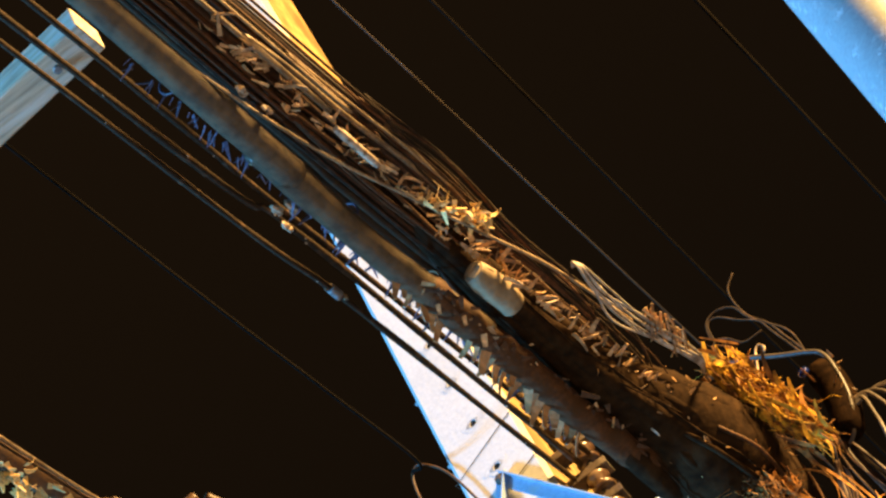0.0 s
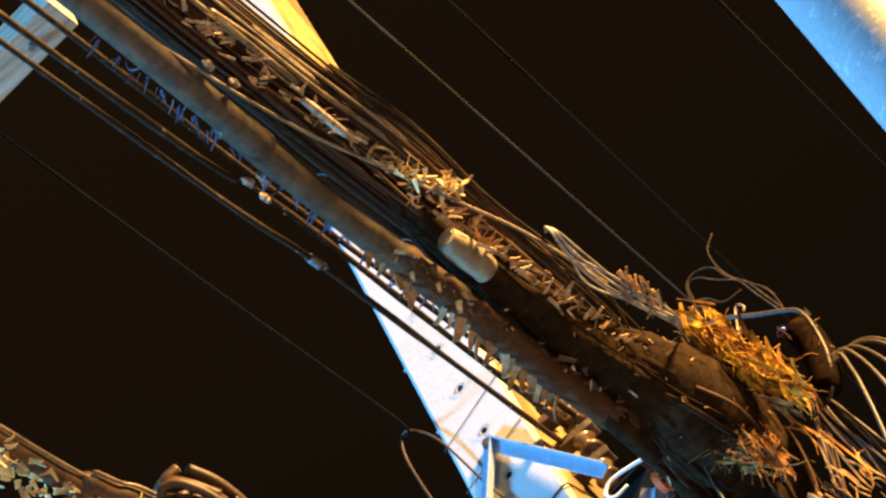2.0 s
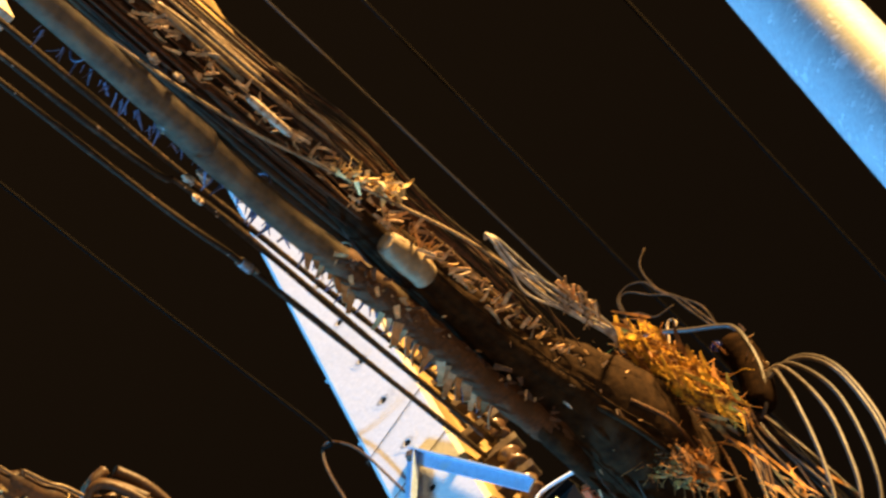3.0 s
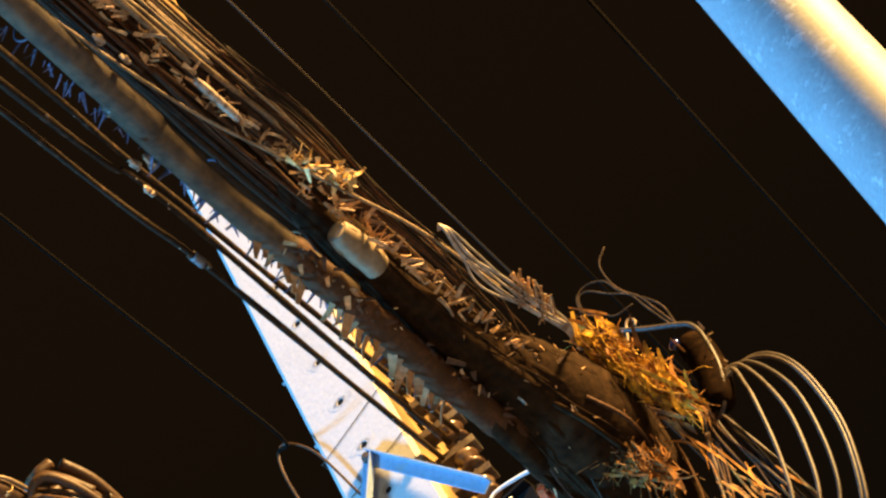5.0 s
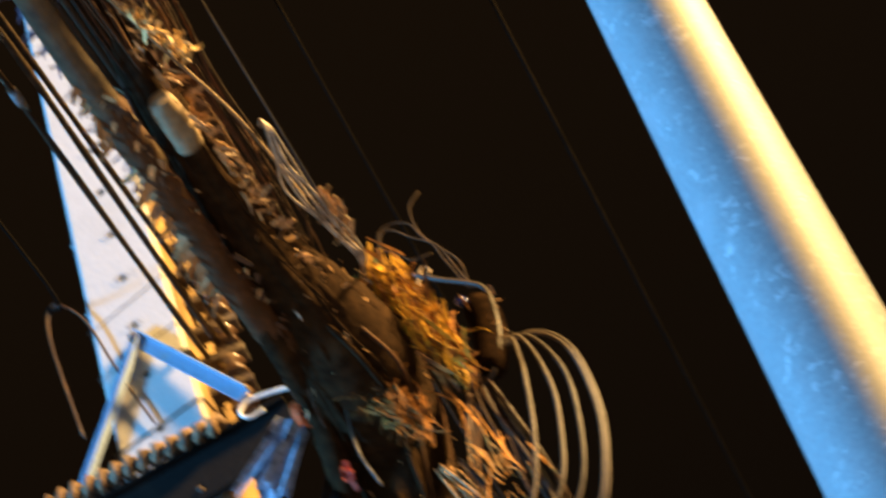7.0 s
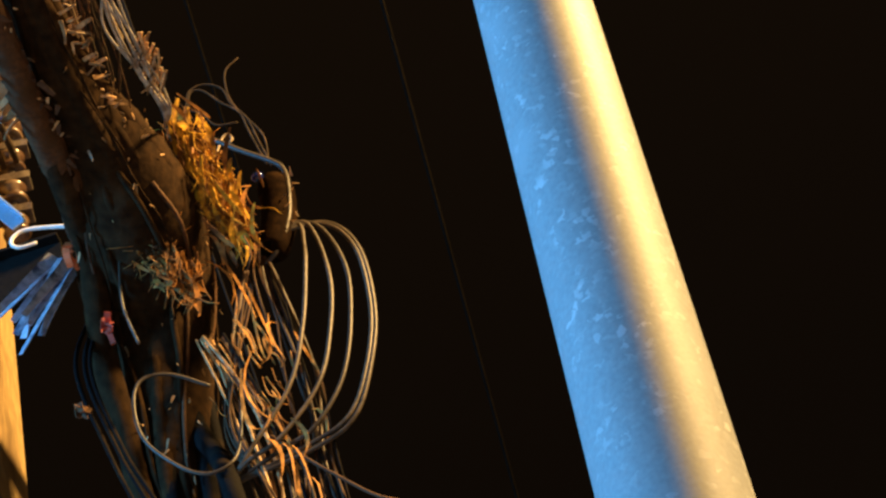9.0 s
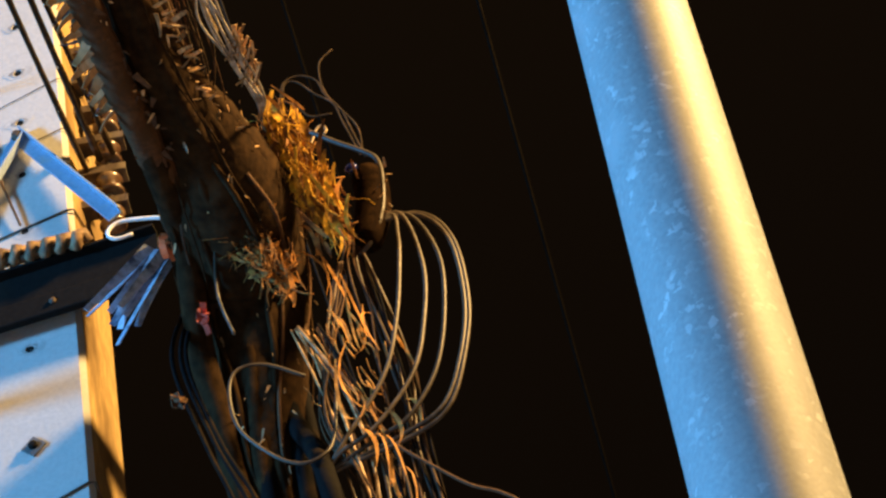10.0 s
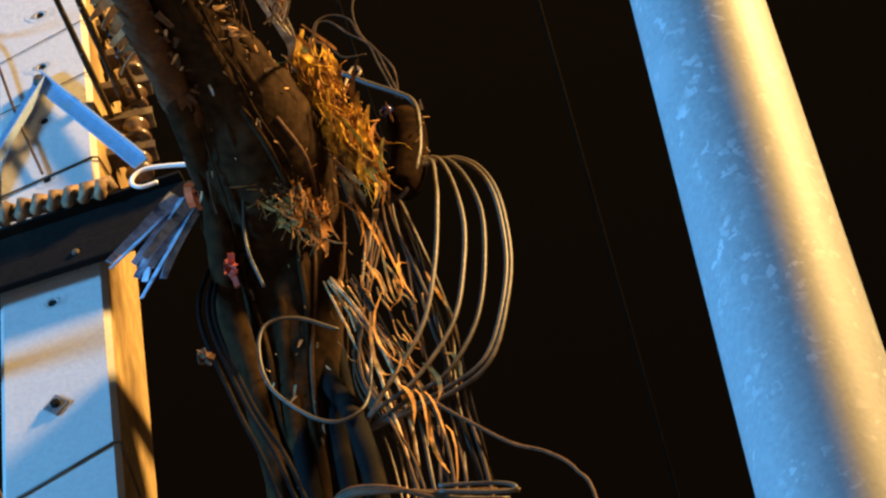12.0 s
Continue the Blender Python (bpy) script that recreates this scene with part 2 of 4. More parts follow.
def aim(at, way, face=(0, 0, 1)):
    """A pose at a point with its x axis along way and its z axis near face."""
    x = Vector(way).normalized()
    z = Vector(face) - x * Vector(face).dot(x)
    z = z.normalized() if z.length > 1e-4 else x.orthogonal().normalized()
    y = z.cross(x)
    m = Matrix((x, y, z)).transposed().to_4x4()
    m.translation = at
    return m


def strip_mesh(name, length, w0, w1, thick, curl, mat, seg=4):
    """A thin tapered strip along x that curls towards z."""
    bm = bmesh.new()
    rows = []
    x = z = 0.0
    for i in range(seg + 1):
        t = i / seg
        w = w0 + (w1 - w0) * t
        a = curl * t
        rows.append([bm.verts.new((x + sx * math.sin(a), y, z + sz * math.cos(a))) for y, sx, sz in ((-w / 2, thick / 2, -thick / 2), (w / 2, thick / 2, -thick / 2), (w / 2, -thick / 2, thick / 2), (-w / 2, -thick / 2, thick / 2))])
        x += length / seg * math.cos(a)
        z += length / seg * math.sin(a)
    for a, b in zip(rows, rows[1:]):
        for k in range(4):
            bm.faces.new((a[k], a[(k + 1) % 4], b[(k + 1) % 4], b[k]))
    bm.faces.new(rows[0][::-1])
    bm.faces.new(rows[-1])
    bmesh.ops.recalc_face_normals(bm, faces=bm.faces)
    me = bpy.data.meshes.new(name)
    bm.to_mesh(me)
    bm.free()
    me.materials.append(mat)
    return me


def put_piece(name, me, m, parent):
    ob = new(name, me)
    ob.parent = parent
    ob.matrix_local = m
    return ob


R = random.Random(7)


def jitter(k):
    return Vector((R.uniform(-k, k), R.uniform(-k, k), R.uniform(-k, k)))


# ---- ground ----
# unseen ground, added and kept pale so lamp light bounces up to the cables
bm = bmesh.new()
bmesh.ops.create_grid(bm, x_segments=40, y_segments=40, size=2500)
ground = part("ground", bm, M_BOUNCE_GROUND)
tagged(ground, "unseen ground under the poles, made pale to bounce lamp light", "ground", kind="structure")

# ---- concrete pole ----
FACE_N = Vector((-0.17, -0.985, 0)).normalized()
FACE_X = Vector((0.985, -0.17, 0)).normalized()
FACE_O = Vector((-0.848, 4.746, 0))


def edge_l(z):
    return -0.140 + (z - 6.5) * 0.0105


def edge_r(z):
    return 0.100 - (z - 6.5) * 0.013


def on_face(u, z, out=0.0):
    """A point of the pole's front: u from its middle line, z high, out from the surface."""
    return FACE_O + FACE_X * u + UP * z + FACE_N * out


HOLE_U = -0.019
HOLES = [8.55, 8.20, 7.84, 7.666, 7.494, 7.321, 7.141, 6.96, 6.77, 6.395, 6.102, 5.80, 5.50, 5.20, 4.90]


def concrete_pole():
    pole = thing("concrete_pole", "pale square concrete utility pole with bolt holes", "utility pole", at=(FACE_O.x, FACE_O.y, 0))
    inv = Matrix.Translation(-Vector((FACE_O.x, FACE_O.y, 0)))
    bm = bmesh.new()
    hw, sides = 0.03, 16
    depth = 0.22

    def v(u, z, out=0.0):
        return bm.verts.new(inv @ on_face(u, z, out))

    def quad(*c):
        bm.faces.new([v(*q) for q in c])

    # front skin with round openings
    zs = [0.0]
    for z in sorted(HOLES):
        zs += [z - hw, z + hw]
    zs.append(10.2)
    for i, (z0, z1) in enumerate(zip(zs, zs[1:])):
        l0, l1, a0, a1 = edge_l(z0) + 0.012, edge_l(z1) + 0.012, edge_r(z0) - 0.012, edge_r(z1) - 0.012
        if i % 2 == 0:
            quad((l0, z0), (a0, z0), (a1, z1), (l1, z1))
            continue
        zc = (z0 + z1) / 2
        quad((l0, z0), (HOLE_U - hw, z0), (HOLE_U - hw, z1), (l1, z1))
        quad((HOLE_U + hw, z0), (a0, z0), (a1, z1), (HOLE_U + hw, z1))
        rim, rad = [], 0.0095
        for k in range(sides):
            a = 2 * math.pi * k / sides
            c, s = math.cos(a), math.sin(a)
            g = hw / max(abs(c), abs(s))
            rim.append(((HOLE_U + c * g, zc + s * g), (HOLE_U + c * (rad + 0.0006), zc + s * (rad + 0.0006)), (HOLE_U + c * rad, zc + s * rad)))
        for k in range(sides):
            p, q = rim[k], rim[(k + 1) % sides]
            quad((*p[0], 0), (*q[0], 0), (*q[1], 0), (*p[1], 0))
            quad((*p[1], 0), (*q[1], 0), (*q[2], -0.0006), (*p[2], -0.0006))
            quad((*p[2], -0.0006), (*q[2], -0.0006), (*q[2], -0.07), (*p[2], -0.07))
    # chamfers, flanks and back
    b = 0.012
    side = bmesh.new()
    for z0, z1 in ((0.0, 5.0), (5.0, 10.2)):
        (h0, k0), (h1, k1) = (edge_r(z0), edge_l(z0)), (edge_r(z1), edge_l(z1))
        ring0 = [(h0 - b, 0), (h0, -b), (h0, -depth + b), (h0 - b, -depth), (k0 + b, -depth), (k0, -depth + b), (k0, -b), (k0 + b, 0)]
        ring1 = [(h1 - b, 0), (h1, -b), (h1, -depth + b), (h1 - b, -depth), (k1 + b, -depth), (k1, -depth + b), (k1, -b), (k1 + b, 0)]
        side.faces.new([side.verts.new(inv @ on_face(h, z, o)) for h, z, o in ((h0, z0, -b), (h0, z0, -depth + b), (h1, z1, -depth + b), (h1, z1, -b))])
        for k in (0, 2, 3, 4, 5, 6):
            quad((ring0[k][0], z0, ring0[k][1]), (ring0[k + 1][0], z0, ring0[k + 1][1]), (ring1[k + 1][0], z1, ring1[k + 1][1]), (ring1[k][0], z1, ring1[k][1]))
    h1, k1 = edge_r(10.2), edge_l(10.2)
    quad((k1, 10.2, 0), (h1, 10.2, 0), (h1, 10.2, -depth), (k1, 10.2, -depth))
    bmesh.ops.remove_doubles(bm, verts=bm.verts, dist=0.0004)
    bmesh.ops.recalc_face_normals(bm, faces=bm.faces)
    part("shaft", bm, M_CONCRETE, pole)
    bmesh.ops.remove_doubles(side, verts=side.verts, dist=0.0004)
    # right flank carries its shade and yellow lamp light in its colour
    part("side_face", side, M_SIDE_SHADE, pole, "streak-stained side of the pole, coloured for shade and sodium light")
    for z in HOLES:
        # dark disc just inside the rim puts the hole's shade into colour
        m = inv @ aim(on_face(HOLE_U, z, -0.0030), FACE_N)
        lathe("bolt_hole", [(0.0002, 0), (0.0094, 0.002)], m @ pose(0, 0, 0, 0, 90, 0), M_HOLE, pole, 12, "near-flush dark disc coloured for the shade in a bolt hole")
        for big, mat, out in ((1.0, M_GRIME, 0.0008), (0.55, M_GRIME_DARK, 0.0014)):
            bm = bmesh.new()
            rim = []
            for k in range(28):
                a = 2 * math.pi * k / 28
                w = 1 + 0.45 * noise.noise(Vector((math.cos(a) * 1.5, math.sin(a) * 1.5, z * 7 + big * 3)))
                c, d = math.cos(a), math.sin(a)
                rim.append([bm.verts.new(inv @ on_face(HOLE_U + c * q1, z + d * q2, out)) for q1, q2 in ((0.011, 0.011), (max(0.013, 0.034 * big * w), max(0.013, 0.020 * big * w)))])
            for k in range(28):
                bm.faces.new((rim[k][0], rim[(k + 1) % 28][0], rim[(k + 1) % 28][1], rim[k][1]))
            bmesh.ops.recalc_face_normals(bm, faces=bm.faces)
            part("grime_stain", bm, mat, pole, "grey grime stain round a bolt hole")
    plate = inv @ aim(on_face(HOLE_U, 6.102, 0.004), FACE_X, FACE_N) @ pose(0, 0, 0, 0, 0, 45)
    bm = bmesh.new()
    box_into(bm, (0.040, 0.040, 0.006), plate, 0.001)
    washer = part("washer", bm, M_GREY, pole, "square grey steel washer")
    lathe("bolt_head", [(0.011, 0.0), (0.011, 0.007), (0.006, 0.010)], plate @ pose(0, 0, 0.003), M_HOLE, washer, 6)
    # wire bands round the shaft
    for zl, zm, zr, rad in ((7.19, 7.25, 7.30, 0.0012), (7.02, 7.07, 7.06, 0.0014), (6.755, 6.79, 6.81, 0.0028), (5.875, 5.955, 5.80, 0.0032)):
        h, k = edge_r(zm) + 0.004, edge_l(zl) - 0.004
        pts = [on_face(k, zl - 0.01, -0.2), on_face(k, zl, 0.004), on_face(h - 0.015, zm, 0.004), on_face(h, zm, 0.0), on_face(h, zr, -0.21)]
        bm = bmesh.new()
        sweep_into(bm, [inv @ q for q in pts], rad, 6)
        part("wire_band", bm, M_BLACK, pole, "thin black wire band")
    # small steps on the far edge
    for z in (7.33, 7.60):
        bm = bmesh.new()
        sweep_into(bm, [inv @ on_face(edge_l(z) + 0.01, z, -0.06), inv @ on_face(edge_l(z) - 0.025, z + 0.004, -0.06)], 0.006, 8)
        part("bolt_end", bm, M_GREY, pole, "protruding grey bolt end")
    return pole


concrete_pole()


# ---- galvanised pole ----
def steel_pole():
    pole = thing("steel_pole", "round galvanised steel street pole with dull zinc spangle", "pole", at=(0.46, 3.1, 0))
    rows = 40
    bm = bmesh.new()
    rings, sides = [], 64
    for i in range(rows + 1):
        z = 8.4 * i / rows
        rad = 0.0955 + (4.62 - z) * 0.012
        cx = 0.398 + (4.62 - z) * 0.011 - 0.46
        rings.append([bm.verts.new((cx + rad * math.cos(2 * math.pi * k / sides), rad * math.sin(2 * math.pi * k / sides), z)) for k in range(sides)])
    for a, b in zip(rings, rings[1:]):
        for k in range(sides):
            bm.faces.new((a[k], a[(k + 1) % sides], b[(k + 1) % sides], b[k])).smooth = True
    bm.faces.new(rings[-1])
    part("shaft", bm, M_ZINC, pole)
    lathe("base_flange", [(0.23, 0.0), (0.23, 0.02), (0.165, 0.02), (0.165, 0.05)], pose(-0.012, 0, 0), M_ZINC, pole, 32, "round steel base flange")
    return pole


steel_pole()


# ---- crossarms ----
def timber_arm():
    arm = thing("timber_crossarm", "weathered grey timber crossarm with bluish paint remains", "crossarm")
    a, b = Vector((-0.8425, 3.012, 7.082)), Vector((-2.364, 3.171, 7.082))
    m = aim((a + b) / 2, b - a)
    block("beam", ((b - a).length, 0.090, 0.074), m, M_TIMBER, arm, 0.005)
    for s in (0.10, 0.45):
        q = a + (b - a).normalized() * s
        lathe("bolt", [(0.010, -0.012), (0.010, 0.0), (0.005, 0.004)], Matrix.Translation(q + Vector((0, 0, -0.034))), M_GREY, arm, 6, "dark steel bolt")
    return arm


timber_arm()


def steel_arm():
    arm = thing("steel_crossarm", "black steel channel crossarm bolted to the concrete pole", "crossarm")
    a, b = on_face(-0.95, 6.517, 0.034), on_face(0.30, 6.513, 0.034)
    m = aim((a + b) / 2, b - a)
    ln = (b - a).length
    block("web", (ln, 0.008, 0.15), m, M_BLACKSTEEL, arm, 0.001)
    block("upper_flange", (ln, 0.062, 0.008), m @ pose(0, 0.002, 0.079), M_BLACKSTEEL, arm, 0.001)
    block("lower_angle", (ln - 0.02, 0.020, 0.060), m @ pose(-0.01, -0.015, -0.058), M_BLACKSTEEL, arm, 0.004)
    for u in (-0.42, -0.16, 0.06, 0.20):
        q = a + (b - a) * ((u + 0.95) / 1.25) + UP * -0.058 + FACE_N * 0.025
        lathe("rivet", [(0.009, 0), (0.008, 0.004), (0.003, 0.007)], aim(q, FACE_N) @ pose(0, 0, 0, 0, 90, 0), M_RUST, arm, 8, "rusty steel rivet")
    top = on_face(HOLE_U, 7.075, 0.012)
    for u, zz in ((0.20, 6.70), (-0.24, 6.66)):
        e = on_face(u, zz, 0.03)
        mm = aim((top + e) / 2, e - top, FACE_N)
        brace = block("brace", ((e - top).length + 0.03, 0.034, 0.006), mm, M_BRACE, arm, 0.0015, "pale flat steel brace")
        block("lip", ((e - top).length + 0.03, 0.005, 0.022), mm @ pose(0, 0.0165, 0.009), M_BRACE, brace, 0.001)
    lathe("bolt", [(0.016, 0), (0.016, 0.012), (0.008, 0.02)], aim(top, FACE_N) @ pose(0, 0, 0, 0, 90, 0), M_RUST, arm, 6, "rusty hexagon bolt")
    return arm


steel_arm()

rope = thing("lashed_cable", "brown cable lashed in coils along the black crossarm", "cable")
pts = []
for i in range(80):
    u = -0.55 + 0.70 * i / 79
    pts.append(on_face(u, 6.626 - 0.07 * (u + 0.09) + 0.019 * math.sin(i * 1.55), 0.068 + 0.016 * math.cos(i * 1.55)))
bm = bmesh.new()
sweep_into(bm, pts, 0.0135, 8, 0.3, 40)
part("strand", bm, M_ROPE, rope)
bm = bmesh.new()
sweep_into(bm, [on_face(-0.6 + 0.1 * i, 6.617 - 0.07 * (-0.51 + 0.1 * i), 0.066) for i in range(8)], 0.012, 8)
part("core", bm, M_BLACK, rope)


# ---- spool rack beside the pole ----
def spool_rack():
    rack = thing("spool_rack", "rusty secondary rack holding brown porcelain spool insulators", "insulator rack")
    base = on_face(edge_r(7.0) + 0.012, 0, 0.0)
    back = Vector((base.x - 0.017, base.y + 0.12, 0.13))
    block("back_strap", (0.010, 0.040, 0.75), Matrix.Translation(back + Vector((0.010, -0.005, 7.00))), M_RUST, rack, 0.002)
    lathe("rod", [(0.008, 6.70), (0.008, 7.54)], Matrix.Translation(back + Vector((0.085, -0.03, 0))), M_RUST, rack, 10)
    prof = [(0.010, -0.033), (0.030, -0.033), (0.034, -0.026), (0.030, -0.016), (0.018, -0.006), (0.017, 0.004), (0.028, 0.014), (0.034, 0.024), (0.030, 0.033), (0.010, 0.033)]
    for i in range(6):
        z = 6.70 + 0.11 * i
        arm = block("bracket", (0.13, 0.042, 0.006), Matrix.Translation(back + Vector((0.062, -0.028, z + 0.036))), M_RUST, rack, 0.0015, "rusty bracket arm")
        block("bracket_lip", (0.13, 0.005, 0.022), Matrix.Translation(back + Vector((0.062, -0.049, z + 0.045))), M_RUST, arm, 0.001)
        lathe("spool", [(r * 0.95, h * 0.8) for r, h in prof], Matrix.Translation(back + Vector((0.085, -0.03, z))) @ pose(0, 0, 0, R.uniform(-6, 6), R.uniform(-6, 6), 0), M_PORCELAIN, rack, 20, "brown glazed spool insulator")
        lathe("nut", [(0.012, 0), (0.012, 0.014)], Matrix.Translation(back + Vector((0.03, -0.035, z + 0.042))), M_GREY, arm, 6)
    return rack


spool_rack()


# ---- cables of the overhead run ----
def cable(name, pts, radius, mat, label, group="overhead cables", sides=8, per=8, lump=0.0, category="cable"):
    ob = bar(name, pts, radius, mat, None, sides, per, lump)
    return tagged(ob, label, category, group)


NEAR, FAR = -12.0, 24.0
sheath = thing("sheathed_cable", "thick dusty olive sheathed cable bristling with plastic ties", "cable", "overhead cables")
bar("sheath", [run(NEAR, -0.03, 1.0), run(-6, -0.015, 0.22), run(-1.80, -0.049, -0.025), run(-1.45, -0.064, -0.025), run(-1.12, -0.070, -0.030), run(-0.95, -0.065, -0.042), run(-0.78, -0.055, -0.045)], 0.0315, M_OLIVE, sheath, 16, 14, 0.10)
bar("frayed_end", [run(-0.98, -0.062, -0.036), run(-0.90, -0.063, -0.046), run(-0.72, -0.058, -0.060), run(-0.48, -0.056, -0.072), run(-0.22, -0.045, -0.066), run(-0.12, -0.030, -0.040)], lambda t: min(0.0335, 0.024 + 0.1 * t), M_BROWN, sheath, 14, 12, 0.22, 26, "dusty brown frayed end of the sheath")
# the same cable lower down, its shade given by a darker material
bar("shaded_end", [run(-0.40, -0.052, -0.070), run(-0.22, -0.050, -0.078), run(-0.06, -0.055, -0.09), (-0.470, 4.50, 6.06), (-0.445, 4.57, 5.86), (-0.42, 4.60, 5.6), (-0.40, 4.62, 5.0)], lambda t: min(0.032 - 0.008 * t, 0.022 + 0.1 * t), M_TRUNK, sheath, 14, 12, 0.15, 20, "lower cable end under the sheath, coloured dark for shade")

for near, mid, b, rad in (((-0.932, 3.083, 6.93), (-0.824, 3.86, 6.94), (-0.722, 4.785, 6.972), 0.0075), ((-0.893, 3.032, 6.93), (-0.799, 3.618, 6.94), (-0.691, 4.785, 7.004), 0.0085), ((-0.841, 3.011, 6.93), (-0.8, 3.436, 6.94), (-0.659, 4.785, 7.018), 0.0075)):
    near, mid, b = Vector(near), Vector(mid), Vector(b)
    way = (near - b).normalized()
    wire = cable("telephone_wire", [b + way * 14 + UP * 1.2, b + way * 6 + UP * 0.12, near, mid, b.lerp(mid, 0.35), b], rad, M_WIRE, "thin dusty dark telephone wire tied to the spool rack", lump=0.35)
    for _ in range(9):
        bm = bmesh.new()
        bmesh.ops.create_icosphere(bm, subdivisions=2, radius=R.uniform(0.0016, 0.0034), matrix=Matrix.Translation(mid.lerp(R.choice((near, b)), R.random()) + SIDE * R.uniform(-rad, rad) * 0.6 - UP * rad * 0.8) @ Matrix.Diagonal((1, 1.5, 0.8, 1)))
        part("bead", bm, M_CLIP, wire, "small pale bead on the wire")
# thin wires high above the run
for r, g, rad, mat in ((-0.22, -0.024, 0.0036, M_LINE), (-0.045, -0.039, 0.0055, M_FAINT), (0.517, -0.025, 0.0065, M_FAINT)):
    cable("street_wire", [run(q, r + g * (q - 1.5), 2.5 + 0.0012 * (q - 1.5) ** 2) for q in (-14, -6, -2, 0, 1.5, 3, 5, 10, 24)], rad, mat, "single thin overhead wire against the night sky")
cable("street_wire", [run(NEAR, -0.64, 1.5), run(-5, -0.64, 1.05), run(-1.0, -0.643, 0.95), run(-0.2, -0.645, 0.95), run(0.19, -0.646, 0.95), on_face(-0.215, 7.327, 0.02)], 0.0045, M_FAINT, "single thin overhead wire tied to the concrete pole")

# thick dark cables at the heart of the run, then brown service cables
for i in range(7):
    r = -0.062 + 0.026 * i
    cable("trunk_cable", [run(NEAR, r * 1.3, 0.75), run(-5, r, 0.17), run(-1.8, r + R.uniform(-.004, .004), 0.085), run(-1.2, r + R.uniform(-.006, .006), 0.085), run(-0.7, r * 0.7, 0.05), run(-0.2, r * 0.5, 0.02)], 0.0165, M_BLACK, "thick black trunk cable in the overhead run", sides=10)
for i in range(9):
    r = -0.030 + 0.013 * i + R.uniform(-0.004, 0.004)
    h = 0.068 + 0.008 * math.sin(i * 2.1)
    rad = R.choice((0.006, 0.008, 0.011, 0.013))
    cable("service_cable", [run(NEAR, r * 1.5, 0.7), run(-5, r * 1.2, 0.13 + h), run(-1.7, r + R.uniform(-.006, .006), h), run(-1.2, r + R.uniform(-.008, .008), h + R.uniform(-.01, .01)), run(-0.7, r * 0.8, h * 0.7), run(-0.3, r * 0.7 + 0.02, h * 0.4), run(0.05, 0.03 + r * 0.4, h * 0.4)], rad, M_BROWN if i % 3 else M_BLACK, "dusty brown service cable in the overhead run", sides=8)
for i in range(13):
    r = 0.074 + 0.0050 * i
    rad = R.choice((0.0014, 0.0019, 0.0028))
    end = R.uniform(-0.65, -0.35)
    cable("drop_wire", [run(NEAR, r * 1.3, 0.7), run(-5, r, 0.13), run(-1.6, r - 0.004 + R.uniform(-.010, .010), 0.02 + R.uniform(-.02, .02)), run(-1.35, r + 0.004 + R.uniform(-.010, .010), 0.02), run(-1.1, r + 0.012 + R.uniform(-.012, .012), 0.02 + R.uniform(-.02, .02)), run(-0.85, 0.082 + 0.0042 * i, 0.01), run(end, 0.085 + 0.004 * i + R.uniform(-.01, .01), 0.0), run(end + 0.25, 0.06, 0.02)], rad, R.choice((M_BROWN, M_WIRE, M_WIRE)), "thin brown drop wire in the overhead run", sides=6)
cable("bare_wire", [run(-6, 0.05, 0.2), run(-1.75, 0.078, -0.02), run(-1.667, 0.083, -0.02), run(-1.535, 0.091, -0.02), run(-1.366, 0.092, -0.02), run(-1.15, 0.096, 0.01), run(-0.95, 0.085, 0.05)], 0.0055, M_SILVER, "dull pale aluminium wire", sides=8)
cable("bare_wire", [run(-6, 0.09, 0.2), run(-1.75, 0.104, -0.02), run(-1.57, 0.110, -0.02), run(-1.457, 0.113, -0.02), run(-1.2, 0.119, -0.01), run(-1.0, 0.11, 0.03)], 0.0030, M_SILVER, "dull pale aluminium wire", sides=6)
cable("loose_wire", [run(-1.75, -0.03, -0.03), run(-1.52, -0.004, -0.05), run(-1.334, 0.020, -0.05), run(-1.17, 0.055, -0.05), run(-0.97, 0.097, -0.05), run(-0.773, 0.134, -0.04), run(-0.5, 0.15, 0)], 0.0034, M_SILVER, "loose pale wire crossing the cable run", sides=6)
cable("splice_sleeve", [run(-1.397, 0.069, -0.060), run(-1.266, 0.068, -0.060)], lambda t: 0.0085 if 0.05 < t < 0.95 else 0.006, M_CLIP, "silver metal splice sleeve on a cable", sides=10, category="splice")

# fine brown wires lying in the hollow beside the sheath
for i in range(10):
    r = -0.018 + 0.0075 * i
    h = R.uniform(0.012, 0.040)
    cable("service_wire", [run(-6, r + 0.03, 0.25), run(-1.85, r + R.uniform(-.006, .006), h), run(-1.5, r + R.uniform(-.008, .008), h), run(-1.2, r + R.uniform(-.008, .008), h), run(-0.95, r + R.uniform(-.006, .006), h), run(-0.6, r * 0.8, h + 0.02), run(-0.3, r * 0.7, 0.03)], R.choice((0.0022, 0.003, 0.0045, 0.006)), R.choice((M_BROWN, M_BROWN, M_BLACK, M_WIRE)), "thin brown service wire beside the sheathed cable", sides=6)

# ---- the wrapped trunk and its drop ----
trunk = thing("cable_bundle", "thick dark tape-wrapped trunk of cables bending down at the pole", "cable bundle")
TRUNK = [run(-1.15, 0.000, 0.085), run(-0.85, 0.005, 0.03), run(-0.5, 0.010), run(-0.25, 0.034), run(-0.06, 0.048, -0.03), (-0.362, 4.53, 6.24), (-0.362, 4.61, 6.06), (-0.365, 4.635, 5.82), (-0.345, 4.645, 5.51), (-0.335, 4.65, 4.9)]
